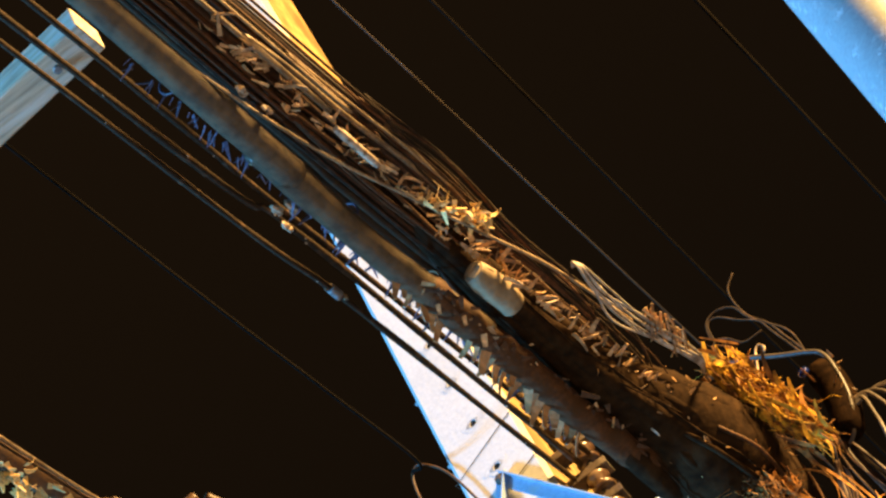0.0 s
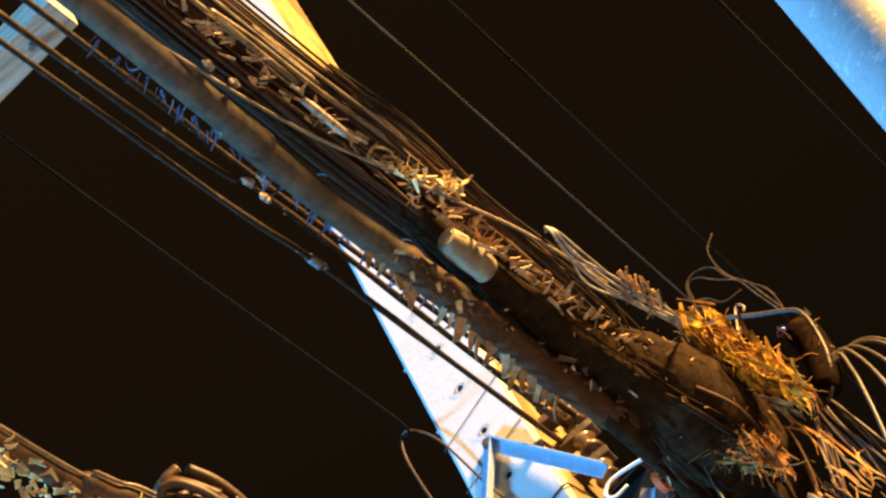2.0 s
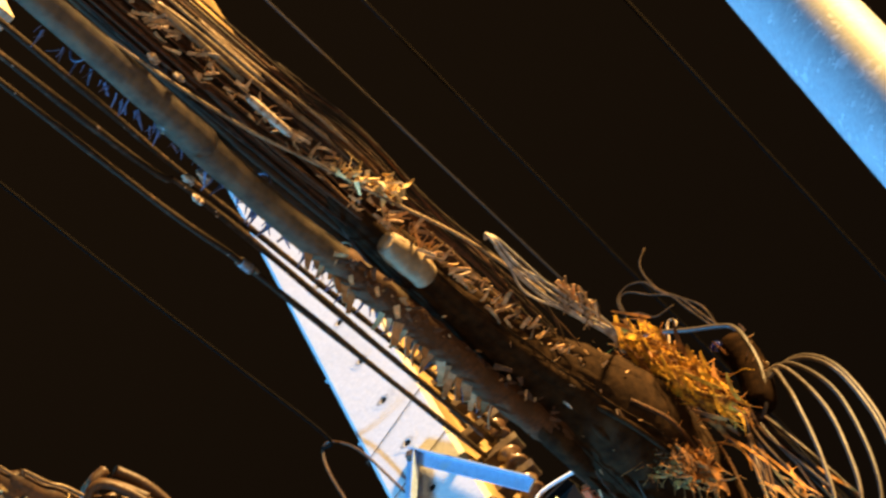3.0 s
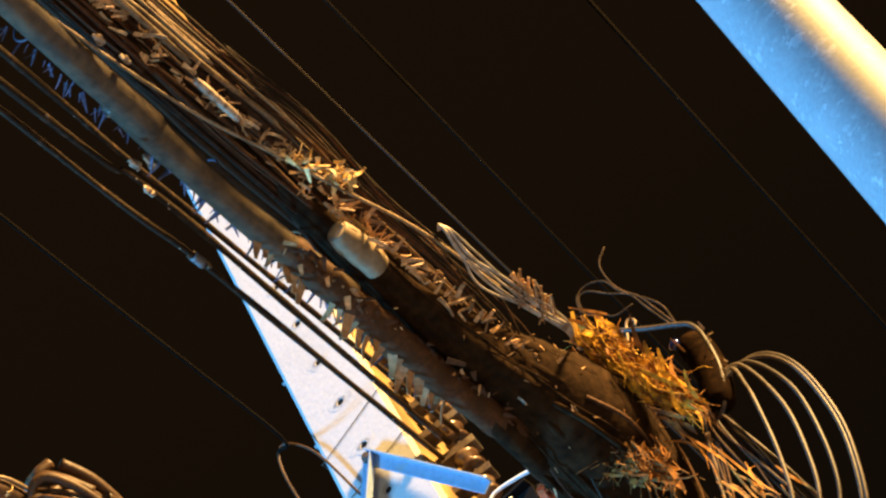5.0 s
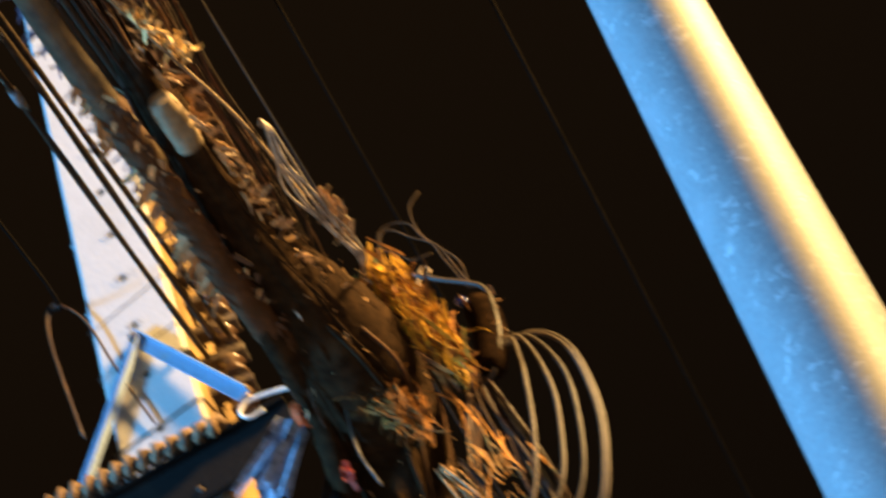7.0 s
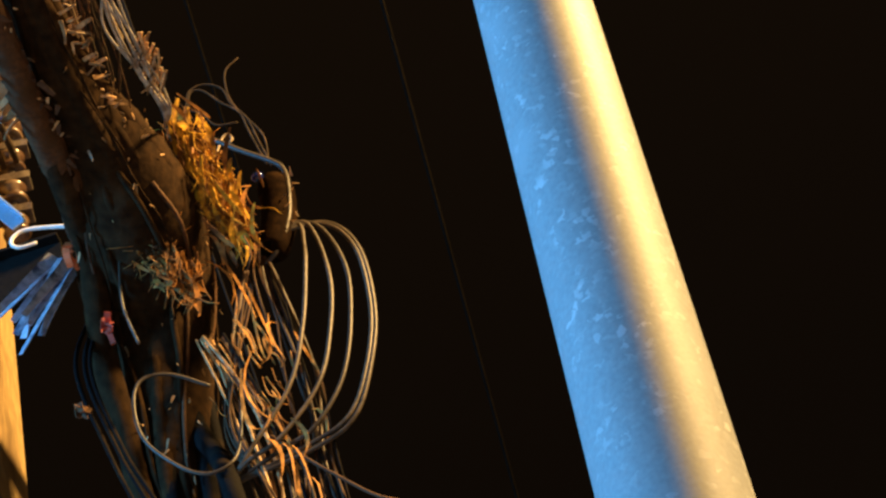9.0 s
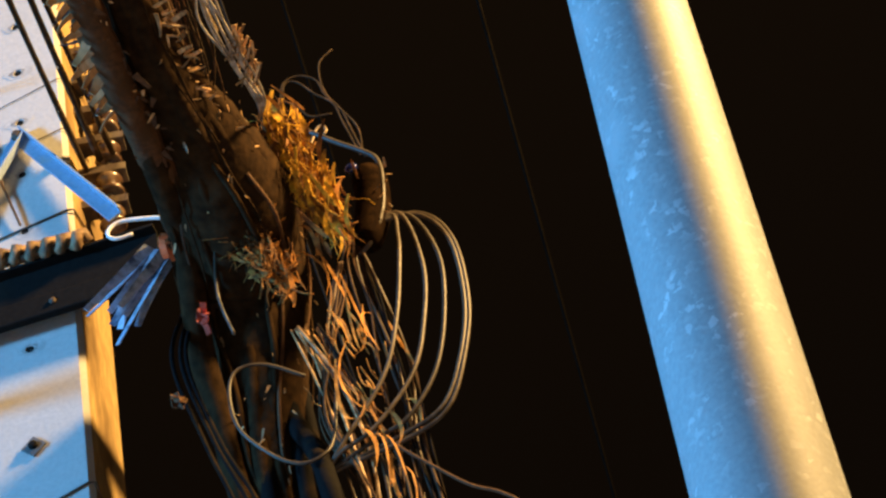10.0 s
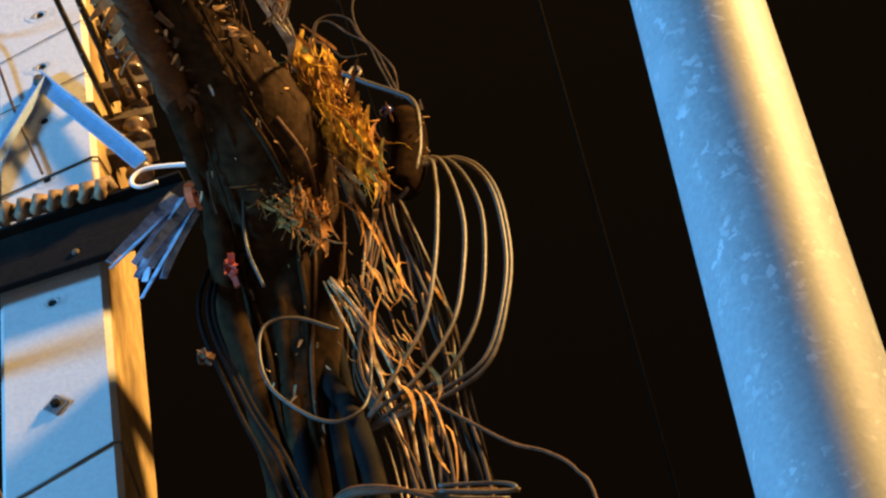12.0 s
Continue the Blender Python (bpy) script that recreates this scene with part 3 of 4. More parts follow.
bar("wrapped_run", TRUNK, lambda t: 0.014 + 0.074 * min(1, t * 2.6) + 0.044 * min(1, max(0, t - 0.24) * 5) - max(0, t - 0.52) * 0.23, M_TRUNK, trunk, 24, 12, 0.08, 30)
for i in range(13):
    a0 = 2 * math.pi * i / 13
    wind = R.uniform(0.5, 1.3)
    line = spline(TRUNK, 5)
    pts = []
    for k, q in enumerate(line):
        t = k / (len(line) - 1)
        rad = 0.010 + 0.071 * min(1, t * 2.6) + 0.044 * min(1, max(0, t - 0.24) * 5) - max(0, t - 0.52) * 0.21
        way = (line[min(k + 1, len(line) - 1)] - line[max(k - 1, 0)]).normalized()
        u = (SIDE - way * SIDE.dot(way)).normalized()
        v = way.cross(u)
        a = a0 + t * wind
        pts.append(q + (u * math.cos(a) + v * math.sin(a)) * rad * (0.86 + 0.12 * noise.noise(q * 5 + Vector((i, 0, 0)))))
    bm = bmesh.new()
    sweep_into(bm, pts, R.uniform(0.012, 0.022), 10, 0.08, 40)
    part("twisted_cable", bm, M_TRUNK, trunk)
for i in range(7):
    a = 2 * math.pi * i / 7
    ox, oy = 0.075 * math.cos(a), 0.045 * math.sin(a)
    bar("riser_cable", [(-0.37 + ox, 4.58 + oy, 6.2), (-0.366 + ox * 1.1, 4.62 + oy, 6.0), (-0.35 + ox * 1.1, 4.63 + oy, 5.7), (-0.33 + ox, 4.65 + oy, 5.0), (-0.36 + ox, 4.6 + oy, 2.5), (-0.4 + ox, 4.64 + oy, 0.0)], R.uniform(0.012, 0.022), R.choice((M_RISER, M_RISER, M_DARK)), trunk, 10, 8, 0.05, 20)
bar("grey_riser", [(-0.34, 4.64, 6.05), (-0.30, 4.58, 5.87), (-0.262, 4.48, 5.70), (-0.245, 4.42, 5.568), (-0.23, 4.43, 5.42), (-0.22, 4.45, 5.0), (-0.3, 4.55, 2.5), (-0.36, 4.6, 0.0)], 0.021, M_RISER, trunk, 14, 8, 0.05, 20, "smooth dark grey riser cable")
TRUNK_LINE = spline(TRUNK, 8)


def on_trunk(t, a, off=0.0):
    """A place on the trunk's skin and its way along and outwards; a = 270 degrees is the underside."""
    k = t * (len(TRUNK_LINE) - 1)
    i = min(int(k), len(TRUNK_LINE) - 2)
    q = TRUNK_LINE[i].lerp(TRUNK_LINE[i + 1], k - i)
    rad = 0.014 + 0.074 * min(1, t * 2.6) + 0.044 * min(1, max(0, t - 0.24) * 5) - max(0, t - 0.52) * 0.23
    way = (TRUNK_LINE[i + 1] - TRUNK_LINE[i]).normalized()
    u = (SIDE - way * SIDE.dot(way)).normalized()
    out = u * math.cos(a) + u.cross(way) * math.sin(a)
    return q + out * (rad + 0.008 + off), way, out


# slack service wires lying along the trunk
for i in range(14):
    a = math.radians(R.uniform(165, 385))
    t0 = R.uniform(0.05, 0.5)
    t1 = min(0.99, t0 + R.uniform(0.2, 0.5))
    turn = R.uniform(-0.5, 0.5)
    pts = []
    for k in range(9):
        f = k / 8
        w = 0.25 * noise.noise(Vector((f * 3, i * 1.7, 0)))
        pts.append(on_trunk(t0 + (t1 - t0) * f, a + turn * f + w, 0.010 * noise.noise(Vector((f * 4, i * 2.3, 5))) - (0.014 if k in (0, 8) else 0))[0])
    bm = bmesh.new()
    sweep_into(bm, spline(pts, 4), R.choice((0.0022, 0.003, 0.0045, 0.007)), 6)
    part("service_wire", bm, R.choice((M_BLACK, M_TRUNK, M_TRUNK, M_BROWN)), trunk)
for i in range(5):
    cable("far_cable", [run(-0.2, -0.06 + 0.02 * i, 0.02), run(0.3, -0.13 + 0.03 * i, 0.0), run(1.0, -0.20 + 0.035 * i, -0.02), run(4, -0.45 + 0.05 * i, 0.0), run(FAR, -1.6 + 0.2 * i, 0.8)], R.uniform(0.006, 0.011), M_BLACK, "dark cable leaving along the street")

# ---- ties, fins, flecks ----
SPIKES = [strip_mesh("tie_tail", R.uniform(0.034, 0.052), R.uniform(0.010, 0.015), 0.002, 0.0025, R.uniform(-0.4, 0.4), M_TIEGREY) for _ in range(6)]
for i in range(150):
    s = -1.78 + 1.38 * (max(0, i + R.uniform(-1.6, 1.6)) / 150) ** 0.8
    at = run(s, -0.094 + R.uniform(-0.008, 0.004), -0.012 + R.uniform(-0.012, 0.012))
    put_piece("tie_tail", R.choice(SPIKES), aim(at, -SIDE * 0.8 - UP * 0.45 + ALONG * 0.2 + jitter(0.6), ALONG + jitter(0.4)) @ Matrix.Scale(R.choice((0.3, 0.4, 0.55, 0.7, 0.95)), 4), sheath)
FINS = [strip_mesh("tie_fin", R.uniform(0.044, 0.062), R.uniform(0.018, 0.028), R.uniform(0.005, 0.012), 0.0025, R.uniform(0.5, 1.5), M_FIN) for _ in range(8)]
for s0, s1, n in ((-1.02, -0.86, 8), (-0.80, -0.42, 17)):
    for i in range(n):
        s = s0 + (s1 - s0) * (i + R.uniform(-0.2, 0.2)) / (n - 1)
        at = run(s - 0.02, -0.078 + R.uniform(-0.006, 0.006), -0.050 if s < -0.84 else -0.085)
        put_piece("tie_fin", R.choice(FINS), aim(at, -SIDE * 0.75 - UP * 0.35 + ALONG * 0.35 + jitter(0.28), -UP * 0.6 + SIDE * -0.4 + jitter(0.35)) @ Matrix.Scale(R.uniform(0.65, 1.1), 4), sheath)
for i in range(14):
    s = -1.7 + 0.085 * i + R.uniform(-0.02, 0.02)
    c = run(s, -0.068)
    if i % 3:
        continue
    circ = [c + SIDE * (0.034 * math.cos(2 * math.pi * k / 20)) + UP * (0.034 * math.sin(2 * math.pi * k / 20)) for k in range(21)]
    bm = bmesh.new()
    sweep_into(bm, circ, 0.0026, 5)
    part("tie_band", bm, M_TIE if i % 2 else M_TIEGREY, sheath)

litter = thing("dry_tie_tails", "sun-faded yellow plastic tie tails along the cable run", "cable ties")
BITS = [strip_mesh("tie_tail", R.uniform(0.02, 0.045), R.uniform(0.006, 0.014), R.uniform(0.002, 0.006), 0.002, R.uniform(-0.9, 0.9), M_TIE) for _ in range(8)]
for i in range(105):
    s = -1.75 + 1.55 * R.random()
    r = 0.062 + R.gauss(0, 0.012)
    put_piece("tie_tail", R.choice(BITS), aim(run(s, r, -0.02 + R.uniform(-0.03, 0.03)), ALONG * R.choice((1, 1, -0.4)) + SIDE * R.uniform(0, 1.0) + jitter(0.4), -UP + jitter(0.6)) @ Matrix.Scale(R.uniform(0.4, 1.25), 4), litter)
PLATES = [strip_mesh("tie_head", R.uniform(0.025, 0.05), R.uniform(0.006, 0.016), R.uniform(0.003, 0.009), 0.0025, R.uniform(-0.5, 0.7), M_TIE) for _ in range(6)]
for i in range(58):
    f = (i + R.uniform(-1.4, 1.4)) / 57
    s = -0.86 + 0.62 * f
    put_piece("tie_head", R.choice(PLATES), aim(run(s - 0.03, 0.066 + 0.030 * f * f + R.uniform(-0.012, 0.012), -0.040 + R.uniform(-0.015, 0.015)), SIDE * 0.9 + ALONG * R.uniform(-0.4, 0.5) + jitter(0.25), SIDE * 0.5 - UP * 0.6 + jitter(0.7)) @ Matrix.Scale(R.choice((0.25, 0.35, 0.5, 0.65, 0.9)), 4), litter)
for i in range(60):
    s = -1.78 + 0.95 * R.random()
    put_piece("tie_tail", R.choice(BITS), aim(run(s, 0.050 + R.gauss(0, 0.010), -0.035 + R.uniform(-0.012, 0.012)), ALONG * R.choice((1, -0.5)) + SIDE * R.uniform(-0.3, 1.0) + jitter(0.5), -UP + jitter(0.8)) @ Matrix.Scale(R.uniform(0.4, 0.9), 4), litter)
STUBS = [strip_mesh("tie_stub", R.uniform(0.022, 0.044), R.uniform(0.010, 0.019), R.uniform(0.003, 0.010), 0.0018, R.uniform(-1.1, 1.1), mat) for mat in (M_BROWN, M_TIE, M_BROWN) for _ in range(3)]
for i in range(110):
    f = (i + R.uniform(-0.9, 0.9)) / 109
    put_piece("tie_stub", R.choice(STUBS), aim(run(-1.0 + 0.70 * f, -0.046 + 0.020 * f + R.gauss(0, 0.010 + 0.006 * f), -0.080 - 0.012 * f + R.uniform(-0.006, 0.006)), ALONG + SIDE * R.uniform(-0.9, 0.9) + jitter(0.3), -UP + jitter(0.5)) @ Matrix.Scale(R.choice((0.35, 0.5, 0.7, 0.95)), 4), sheath)
cable("sagging_cable", [run(-0.95, -0.05, -0.03), run(-0.80, -0.062, -0.055), run(-0.64, -0.085, -0.07), run(-0.48, -0.075, -0.07), run(-0.32, -0.045, -0.07), run(-0.1, -0.03, -0.08)], 0.012, M_BLACK, "dark cable sagging below the trunk", sides=10)
flecks = thing("tape_flecks", "torn pale tape ends on the wrapped trunk", "tape scraps")
for i in range(95):
    t = R.uniform(0.2, 0.93)
    a = math.radians(R.choice((R.uniform(175, 385), R.uniform(285, 375))))
    at, way, out = on_trunk(t, a, R.uniform(-0.002, 0.012))
    put_piece("tape_scrap", R.choice(BITS), aim(at, way + jitter(0.8), out + jitter(0.5)) @ Matrix.Scale(R.choice((0.2, 0.3, 0.4, 0.6)), 4), flecks)

# dry leaves caught in the wires
LEAVES = [strip_mesh("dry_leaf", R.uniform(0.020, 0.034), R.uniform(0.012, 0.019), 0.004, 0.0012, R.uniform(-2.2, 2.2), M_LEAF, 6) for _ in range(5)]
clump = thing("leaf_clump", "clump of dry yellow leaves caught on the cables", "dry leaves")
for i in range(72):
    f = R.random()
    put_piece("leaf", R.choice(LEAVES), aim(run(-1.14 + 0.17 * f, 0.070 + 0.045 * f + R.gauss(0, 0.010), -0.04 + R.uniform(-0.02, 0.02)), ALONG * 0.6 + jitter(0.9), jitter(1) - UP) @ Matrix.Scale(R.uniform(0.5, 1.25), 4), clump)

# white splice closure
closure = thing("splice_closure", "dirty white plastic splice closure strapped under the trunk", "splice closure")
c0, c1 = run(-0.928, 0.030, -0.062), run(-0.800, 0.031, -0.072)
bar("shell", [c0, c0.lerp(c1, 0.06), c0.lerp(c1, 0.5), c0.lerp(c1, 0.94), c1], lambda t: 0.029 * (0.62 + 0.38 * min(1, t * 3)) * math.sqrt(max(0.02, 1 - max(0, t - 0.72) ** 2 / 0.081)), M_WHITE, closure, 24, 10, 0.14, 26)
bar("torn_lip", [c0 + SIDE * 0.012, c0.lerp(c1, 0.12) + SIDE * 0.022 - UP * 0.006, c0.lerp(c1, 0.4) + SIDE * 0.027 - UP * 0.004], lambda t: 0.006 * (1 - 0.6 * t), M_WHITE, closure, 8, 6, 0.5, 60, "torn pale edge of the shell")
for f in (0.42, 0.62):
    q = c0.lerp(c1, f)
    put_piece("strap_tail", R.choice(BITS), aim(q + SIDE * 0.03 - UP * 0.012, ALONG + SIDE * 0.5, -UP), closure)

# white clips and knots
for at, k in ((run(-1.583, 0.003, -0.035), 1.0), (run(-1.514, 0.008, -0.035), 0.8), ((-0.8, 3.625, 6.93), 1.1), (run(-1.292, -0.115, 0.0), 1.3), (run(-1.309, -0.138, 0.0), 1.0)):
    clip = thing("cable_clip", "small dirty white plastic clip on a wire", "clip", "white clips", at=at)
    k *= 0.72
    block("jaw", (0.030 * k, 0.017 * k, 0.020 * k), aim((0, 0, 0), ALONG + jitter(0.5), UP + jitter(0.5)), M_CLIP, clip, 0.005 * k)
    block("screw", (0.012 * k, 0.013 * k, 0.030 * k), aim(ALONG * 0.006, ALONG + jitter(0.4), UP + jitter(0.4)), M_CLIP, clip, 0.002)
    block("tab", (0.018 * k, 0.006, 0.014 * k), aim(ALONG * -0.014 - UP * 0.006, ALONG + jitter(0.6), UP + jitter(0.6)), M_CLIP, clip, 0.0015)
knot = thing("wire_joint", "twisted metal joint on a telephone wire", "wire joint", at=(-0.824, 3.86, 6.94))
bar("twist", [ALONG * (0.03 * t) + SIDE * (0.006 * math.sin(t * 9)) + UP * (0.006 * math.cos(t * 9)) for t in [i / 6 - 1 for i in range(13)]], 0.006, M_SILVER, knot, 7, 3)
bar("sleeve", [ALONG * -0.022, ALONG * 0.012], 0.012, M_GREY, knot, 10, 4)

# ---- loops, coils and loose ends at the pole ----
for i in range(7):
    k = i / 6
    w = R.uniform(-0.012, 0.012)
    cable("looped_wire", [run(-0.695, 0.148, 0.02), run(-0.733 + 0.02 * k, 0.165 + 0.007 * k, -0.02), run(-0.665 + 0.03 * k, 0.150 + 0.021 * k + w * 0.5, -0.04), run(-0.569 + 0.06 * k, 0.137 + 0.045 * k - w * 0.5, -0.04), run(-0.452 + 0.05 * k, 0.155 + 0.036 * k + w * 0.4, -0.04), run(-0.31, 0.176 + 0.016 * k, -0.02), run(-0.20, 0.155, 0.06)], R.uniform(0.0016, 0.0026), M_LOOP, "slack pale wire looping off the cable run", "slack loops", 6)
fan = thing("frayed_strip", "frayed golden plastic strip fanning off the wires", "plastic strip")
FIBRES = [strip_mesh("fibre", R.uniform(0.04, 0.07), 0.0055, 0.002, 0.0015, R.uniform(-0.8, 0.8), M_TIE, 5) for _ in range(5)]
for i in range(38):
    f = R.random()
    put_piece("fibre", R.choice(FIBRES), aim(run(-0.54 + 0.12 * f, 0.205 + R.uniform(-.020, .010), -0.035 + R.uniform(-.01, .01)), ALONG * 0.8 + SIDE * R.uniform(-0.9, 0.1) + jitter(0.2), -UP + jitter(0.5)) @ Matrix.Scale(R.uniform(0.6, 1.2), 4), fan)

WALL_Y = 4.45


def at_pole(x, z, y=WALL_Y):
    return Vector((x, y, z))


COIL_Y = 4.42
for arc in (((-0.038, 6.259), (-0.034, 6.180), (-0.039, 6.098), (-0.063, 5.941), (-0.108, 5.795), (-0.208, 5.653)),
            ((-0.021, 6.257), (0.006, 6.086), (-0.009, 5.927), (-0.050, 5.780), (-0.140, 5.666), (-0.210, 5.635)),
            ((-0.006, 6.252), (0.040, 6.108), (0.034, 5.945), (-0.003, 5.782), (-0.072, 5.678), (-0.142, 5.651)),
            ((0.012, 6.248), (0.068, 6.140), (0.075, 5.950), (0.046, 5.799), (-0.003, 5.691), (-0.086, 5.652)),
            ((0.018, 6.250), (0.075, 6.142), (0.083, 5.948), (0.053, 5.793), (0.006, 5.683), (-0.076, 5.640))):
    mid = [Vector((x, COIL_Y - 0.03 * math.sin(math.pi * k / 5), z)) for k, (x, z) in enumerate(arc)]
    cable("coiled_cable", [Vector((-0.085, COIL_Y, 6.245))] + mid + [Vector((-0.25, COIL_Y + 0.02, 5.60))], 0.0046, M_COIL, "slack coil of grey drop cable hanging beside the trunk", "slack coil", 8, 10)
cable("wire_ring", [(-0.26, 4.42, 5.85), (-0.336, 4.40, 5.882), (-0.393, 4.39, 5.868), (-0.411, 4.39, 5.805), (-0.397, 4.39, 5.71), (-0.338, 4.39, 5.628), (-0.286, 4.39, 5.596), (-0.240, 4.39, 5.611), (-0.218, 4.40, 5.665), (-0.205, 4.41, 5.78)], 0.0038, M_COIL, "single ring of pale wire hanging on the cables", "slack coil", 7)
cable("loose_end", [(-0.395, 4.33, 6.20), (-0.404, 4.33, 6.13), (-0.406, 4.34, 6.03), (-0.385, 4.36, 5.94)], 0.003, M_COIL, "thin pale loose wire end", "loose ends", 6)
cable("arched_cable", [(-0.26, 4.44, 6.62), (-0.196, 4.42, 6.569), (-0.135, 4.42, 6.515), (-0.075, 4.42, 6.466), (-0.052, 4.42, 6.437), (-0.046, 4.41, 6.375), (-0.056, 4.41, 6.273), (-0.088, 4.42, 6.198), (-0.122, 4.44, 6.178)], 0.0058, M_COIL, "pale stiff cable arching over the closure box", "loose ends", 8)
cable("curled_wire", [(-0.200, 4.5, 6.574), (-0.179, 4.5, 6.631), (-0.169, 4.5, 6.655), (-0.157, 4.5, 6.661), (-0.150, 4.5, 6.645), (-0.156, 4.5, 6.634)], 0.0032, M_SILVER, "small hooked end of pale wire", "loose ends", 6)
for line in ([(-0.111, 6.907), (-0.143, 6.869), (-0.146, 6.802), (-0.130, 6.738), (-0.083, 6.640), (-0.080, 6.545)],
             [(-0.240, 6.770), (-0.229, 6.822), (-0.194, 6.838), (-0.157, 6.814), (-0.142, 6.762), (-0.113, 6.707), (-0.097, 6.637), (-0.075, 6.537)],
             [(-0.235, 6.760), (-0.227, 6.816), (-0.200, 6.819), (-0.163, 6.769), (-0.127, 6.727), (-0.112, 6.661), (-0.085, 6.545)],
             [(-0.245, 6.700), (-0.237, 6.756), (-0.208, 6.742), (-0.181, 6.699), (-0.132, 6.694)]):
    cable("loose_end", [at_pole(x, z, 4.5) for x, z in line], 0.0023, M_WIRE, "thin dark loose wire end", "loose ends", 6)
cable("trailing_wire", [(-0.16, 4.43, 5.70), (-0.092, 4.42, 5.611), (-0.048, 4.42, 5.563), (0.019, 4.42, 5.495), (0.078, 4.42, 5.459), (0.124, 4.42, 5.405), (0.150, 4.42, 5.297), (0.15, 4.42, 4.8)], 0.0034, M_BROWN, "thin wire trailing down away from the coil", "loose ends", 6)


def hang(n, line, spread, radii, mats):
    for _ in range(n):
        o = R.uniform(-1, 1)
        cable("hanging_wire", [Vector((x + o * spread * k + R.uniform(-.016, .016), 4.44 + R.uniform(-.012, .012), z)) for x, z, k in line], R.uniform(*radii), R.choice(mats), "thin cable hanging down beside the trunk", "hanging wires", 6)


hang(11, [(-0.13, 6.20, 0.3), (-0.120, 6.121, 0.6), (-0.099, 5.865, 1.6), (-0.084, 5.631, 1.2), (-0.09, 5.35, 2.0), (-0.12, 4.8, 2), (-0.2, 3.0, 2)], 0.026, (0.002, 0.0042), (M_BROWN, M_BLACK, M_RISER, M_BROWN, M_TIE))
hang(7, [(-0.165, 6.16, 0.3), (-0.174, 6.111, 0.8), (-0.215, 5.895, 1.0), (-0.236, 5.73, 0.8), (-0.18, 5.45, 3), (-0.18, 4.9, 3), (-0.25, 3.0, 3)], 0.012, (0.002, 0.0034), (M_BLACK, M_RISER, M_BROWN))
hang(9, [(-0.24, 6.0, 1.0), (-0.20, 5.85, 1.5), (-0.15, 5.66, 1.5), (-0.14, 5.45, 2), (-0.14, 4.9, 2), (-0.2, 3.0, 2)], 0.025, (0.002, 0.004), (M_BROWN, M_BLACK, M_RISER, M_TIE))

# closure box with a lens
cbox = thing("closure_box", "brown plastic closure box with a small blue lens", "closure box", at=(-0.083, 4.435, 6.292))
bar("body", [(0.005, 0, 0.125), (0.006, 0, 0.115), (0.012, 0, 0.06), (0.004, 0, 0.0), (-0.014, 0, -0.075), (-0.018, 0, -0.085)], lambda t: 0.038 * math.sqrt(max(0.01, 1 - abs(2 * t - 1) ** 3.2)), M_BOX, cbox, 20, 8, 0.10, 14)
lathe("lens", [(0.014, 0), (0.014, 0.008), (0.010, 0.012), (0.002, 0.014)], pose(-0.022, -0.033, 0.105, 75, 0, -20), M_GLASS, cbox, 18, "dark blue glass lens")
for i in range(7):
    put_piece("tie_tail", R.choice(BITS), aim((0.035 + R.uniform(-.02, .015), -0.036, -0.04 + 0.022 * i), Vector((0.6, -0.3, 0.3)) + jitter(0.9)) @ Matrix.Scale(R.uniform(0.3, 0.6), 4), cbox)


# bird-nest straw
def straw(name, label, n, centre, spread, lean, loose, length, mat=M_STRAW, thick=1.0):
    bm = bmesh.new()
    for _ in range(n):
        c = centre(R.random()) + Vector([R.gauss(0, k) for k in spread])
        way = (Vector(lean).normalized() + jitter(loose)).normalized()
        bend, twist = jitter(0.12 + loose * 0.5), jitter(0.1 + loose * 0.7)
        ln = R.uniform(0.35, 1.0) * length
        sweep_into(bm, [c + way * (ln * (t - 0.5)) + bend * (ln * (t - 0.5) ** 2 * 2.2) + twist * (ln * (t - 0.5) ** 3 * 4) for t in (0, 0.2, 0.4, 0.6, 0.8, 1)], thick * R.choice((0.0004, 0.0006, 0.0008, 0.0011, 0.0018)), 4)
    ob = part(name, bm, mat)
    return tagged(ob, label, "dry straw", kind="stuff")


def between(a, b):
    return lambda t: Vector(a).lerp(Vector(b), t)


def blades(label, n, centre, spread, lean, loose, length, width, mat):
    """Flat dry stalks and leaf blades, each bent and twisted."""
    bm = bmesh.new()
    for _ in range(n):
        c = centre(R.random()) + Vector([R.gauss(0, k) for k in spread])
        way = (Vector(lean).normalized() + jitter(loose)).normalized()
        bend = jitter(0.5)
        ln, w = R.uniform(0.35, 1.0) * length, R.uniform(0.4, 1.0) * width
        flat = way.cross(Vector((0, -1, -0.9)) + jitter(0.8)).normalized()
        rows = []
        for k in range(6):
            t = k / 5
            q = c + way * (ln * (t - 0.5)) + bend * (ln * (t - 0.5) ** 2 * 1.6)
            side = (flat + jitter(0.12)).normalized() * (w * 0.5 * (1 - 0.75 * abs(2 * t - 0.9) ** 2))
            up = side.cross(way).normalized() * 0.0005
            rows.append([bm.verts.new(q + o) for o in (-side - up, side - up, side + up, -side + up)])
        for p, q in zip(rows, rows[1:]):
            for k in range(4):
                bm.faces.new((p[k], p[(k + 1) % 4], q[(k + 1) % 4], q[k]))
        bm.faces.new(rows[0][::-1])
        bm.faces.new(rows[-1])
    bmesh.ops.recalc_face_normals(bm, faces=bm.faces)
    return tagged(part("straw", bm, mat), label, "dry straw", kind="stuff")


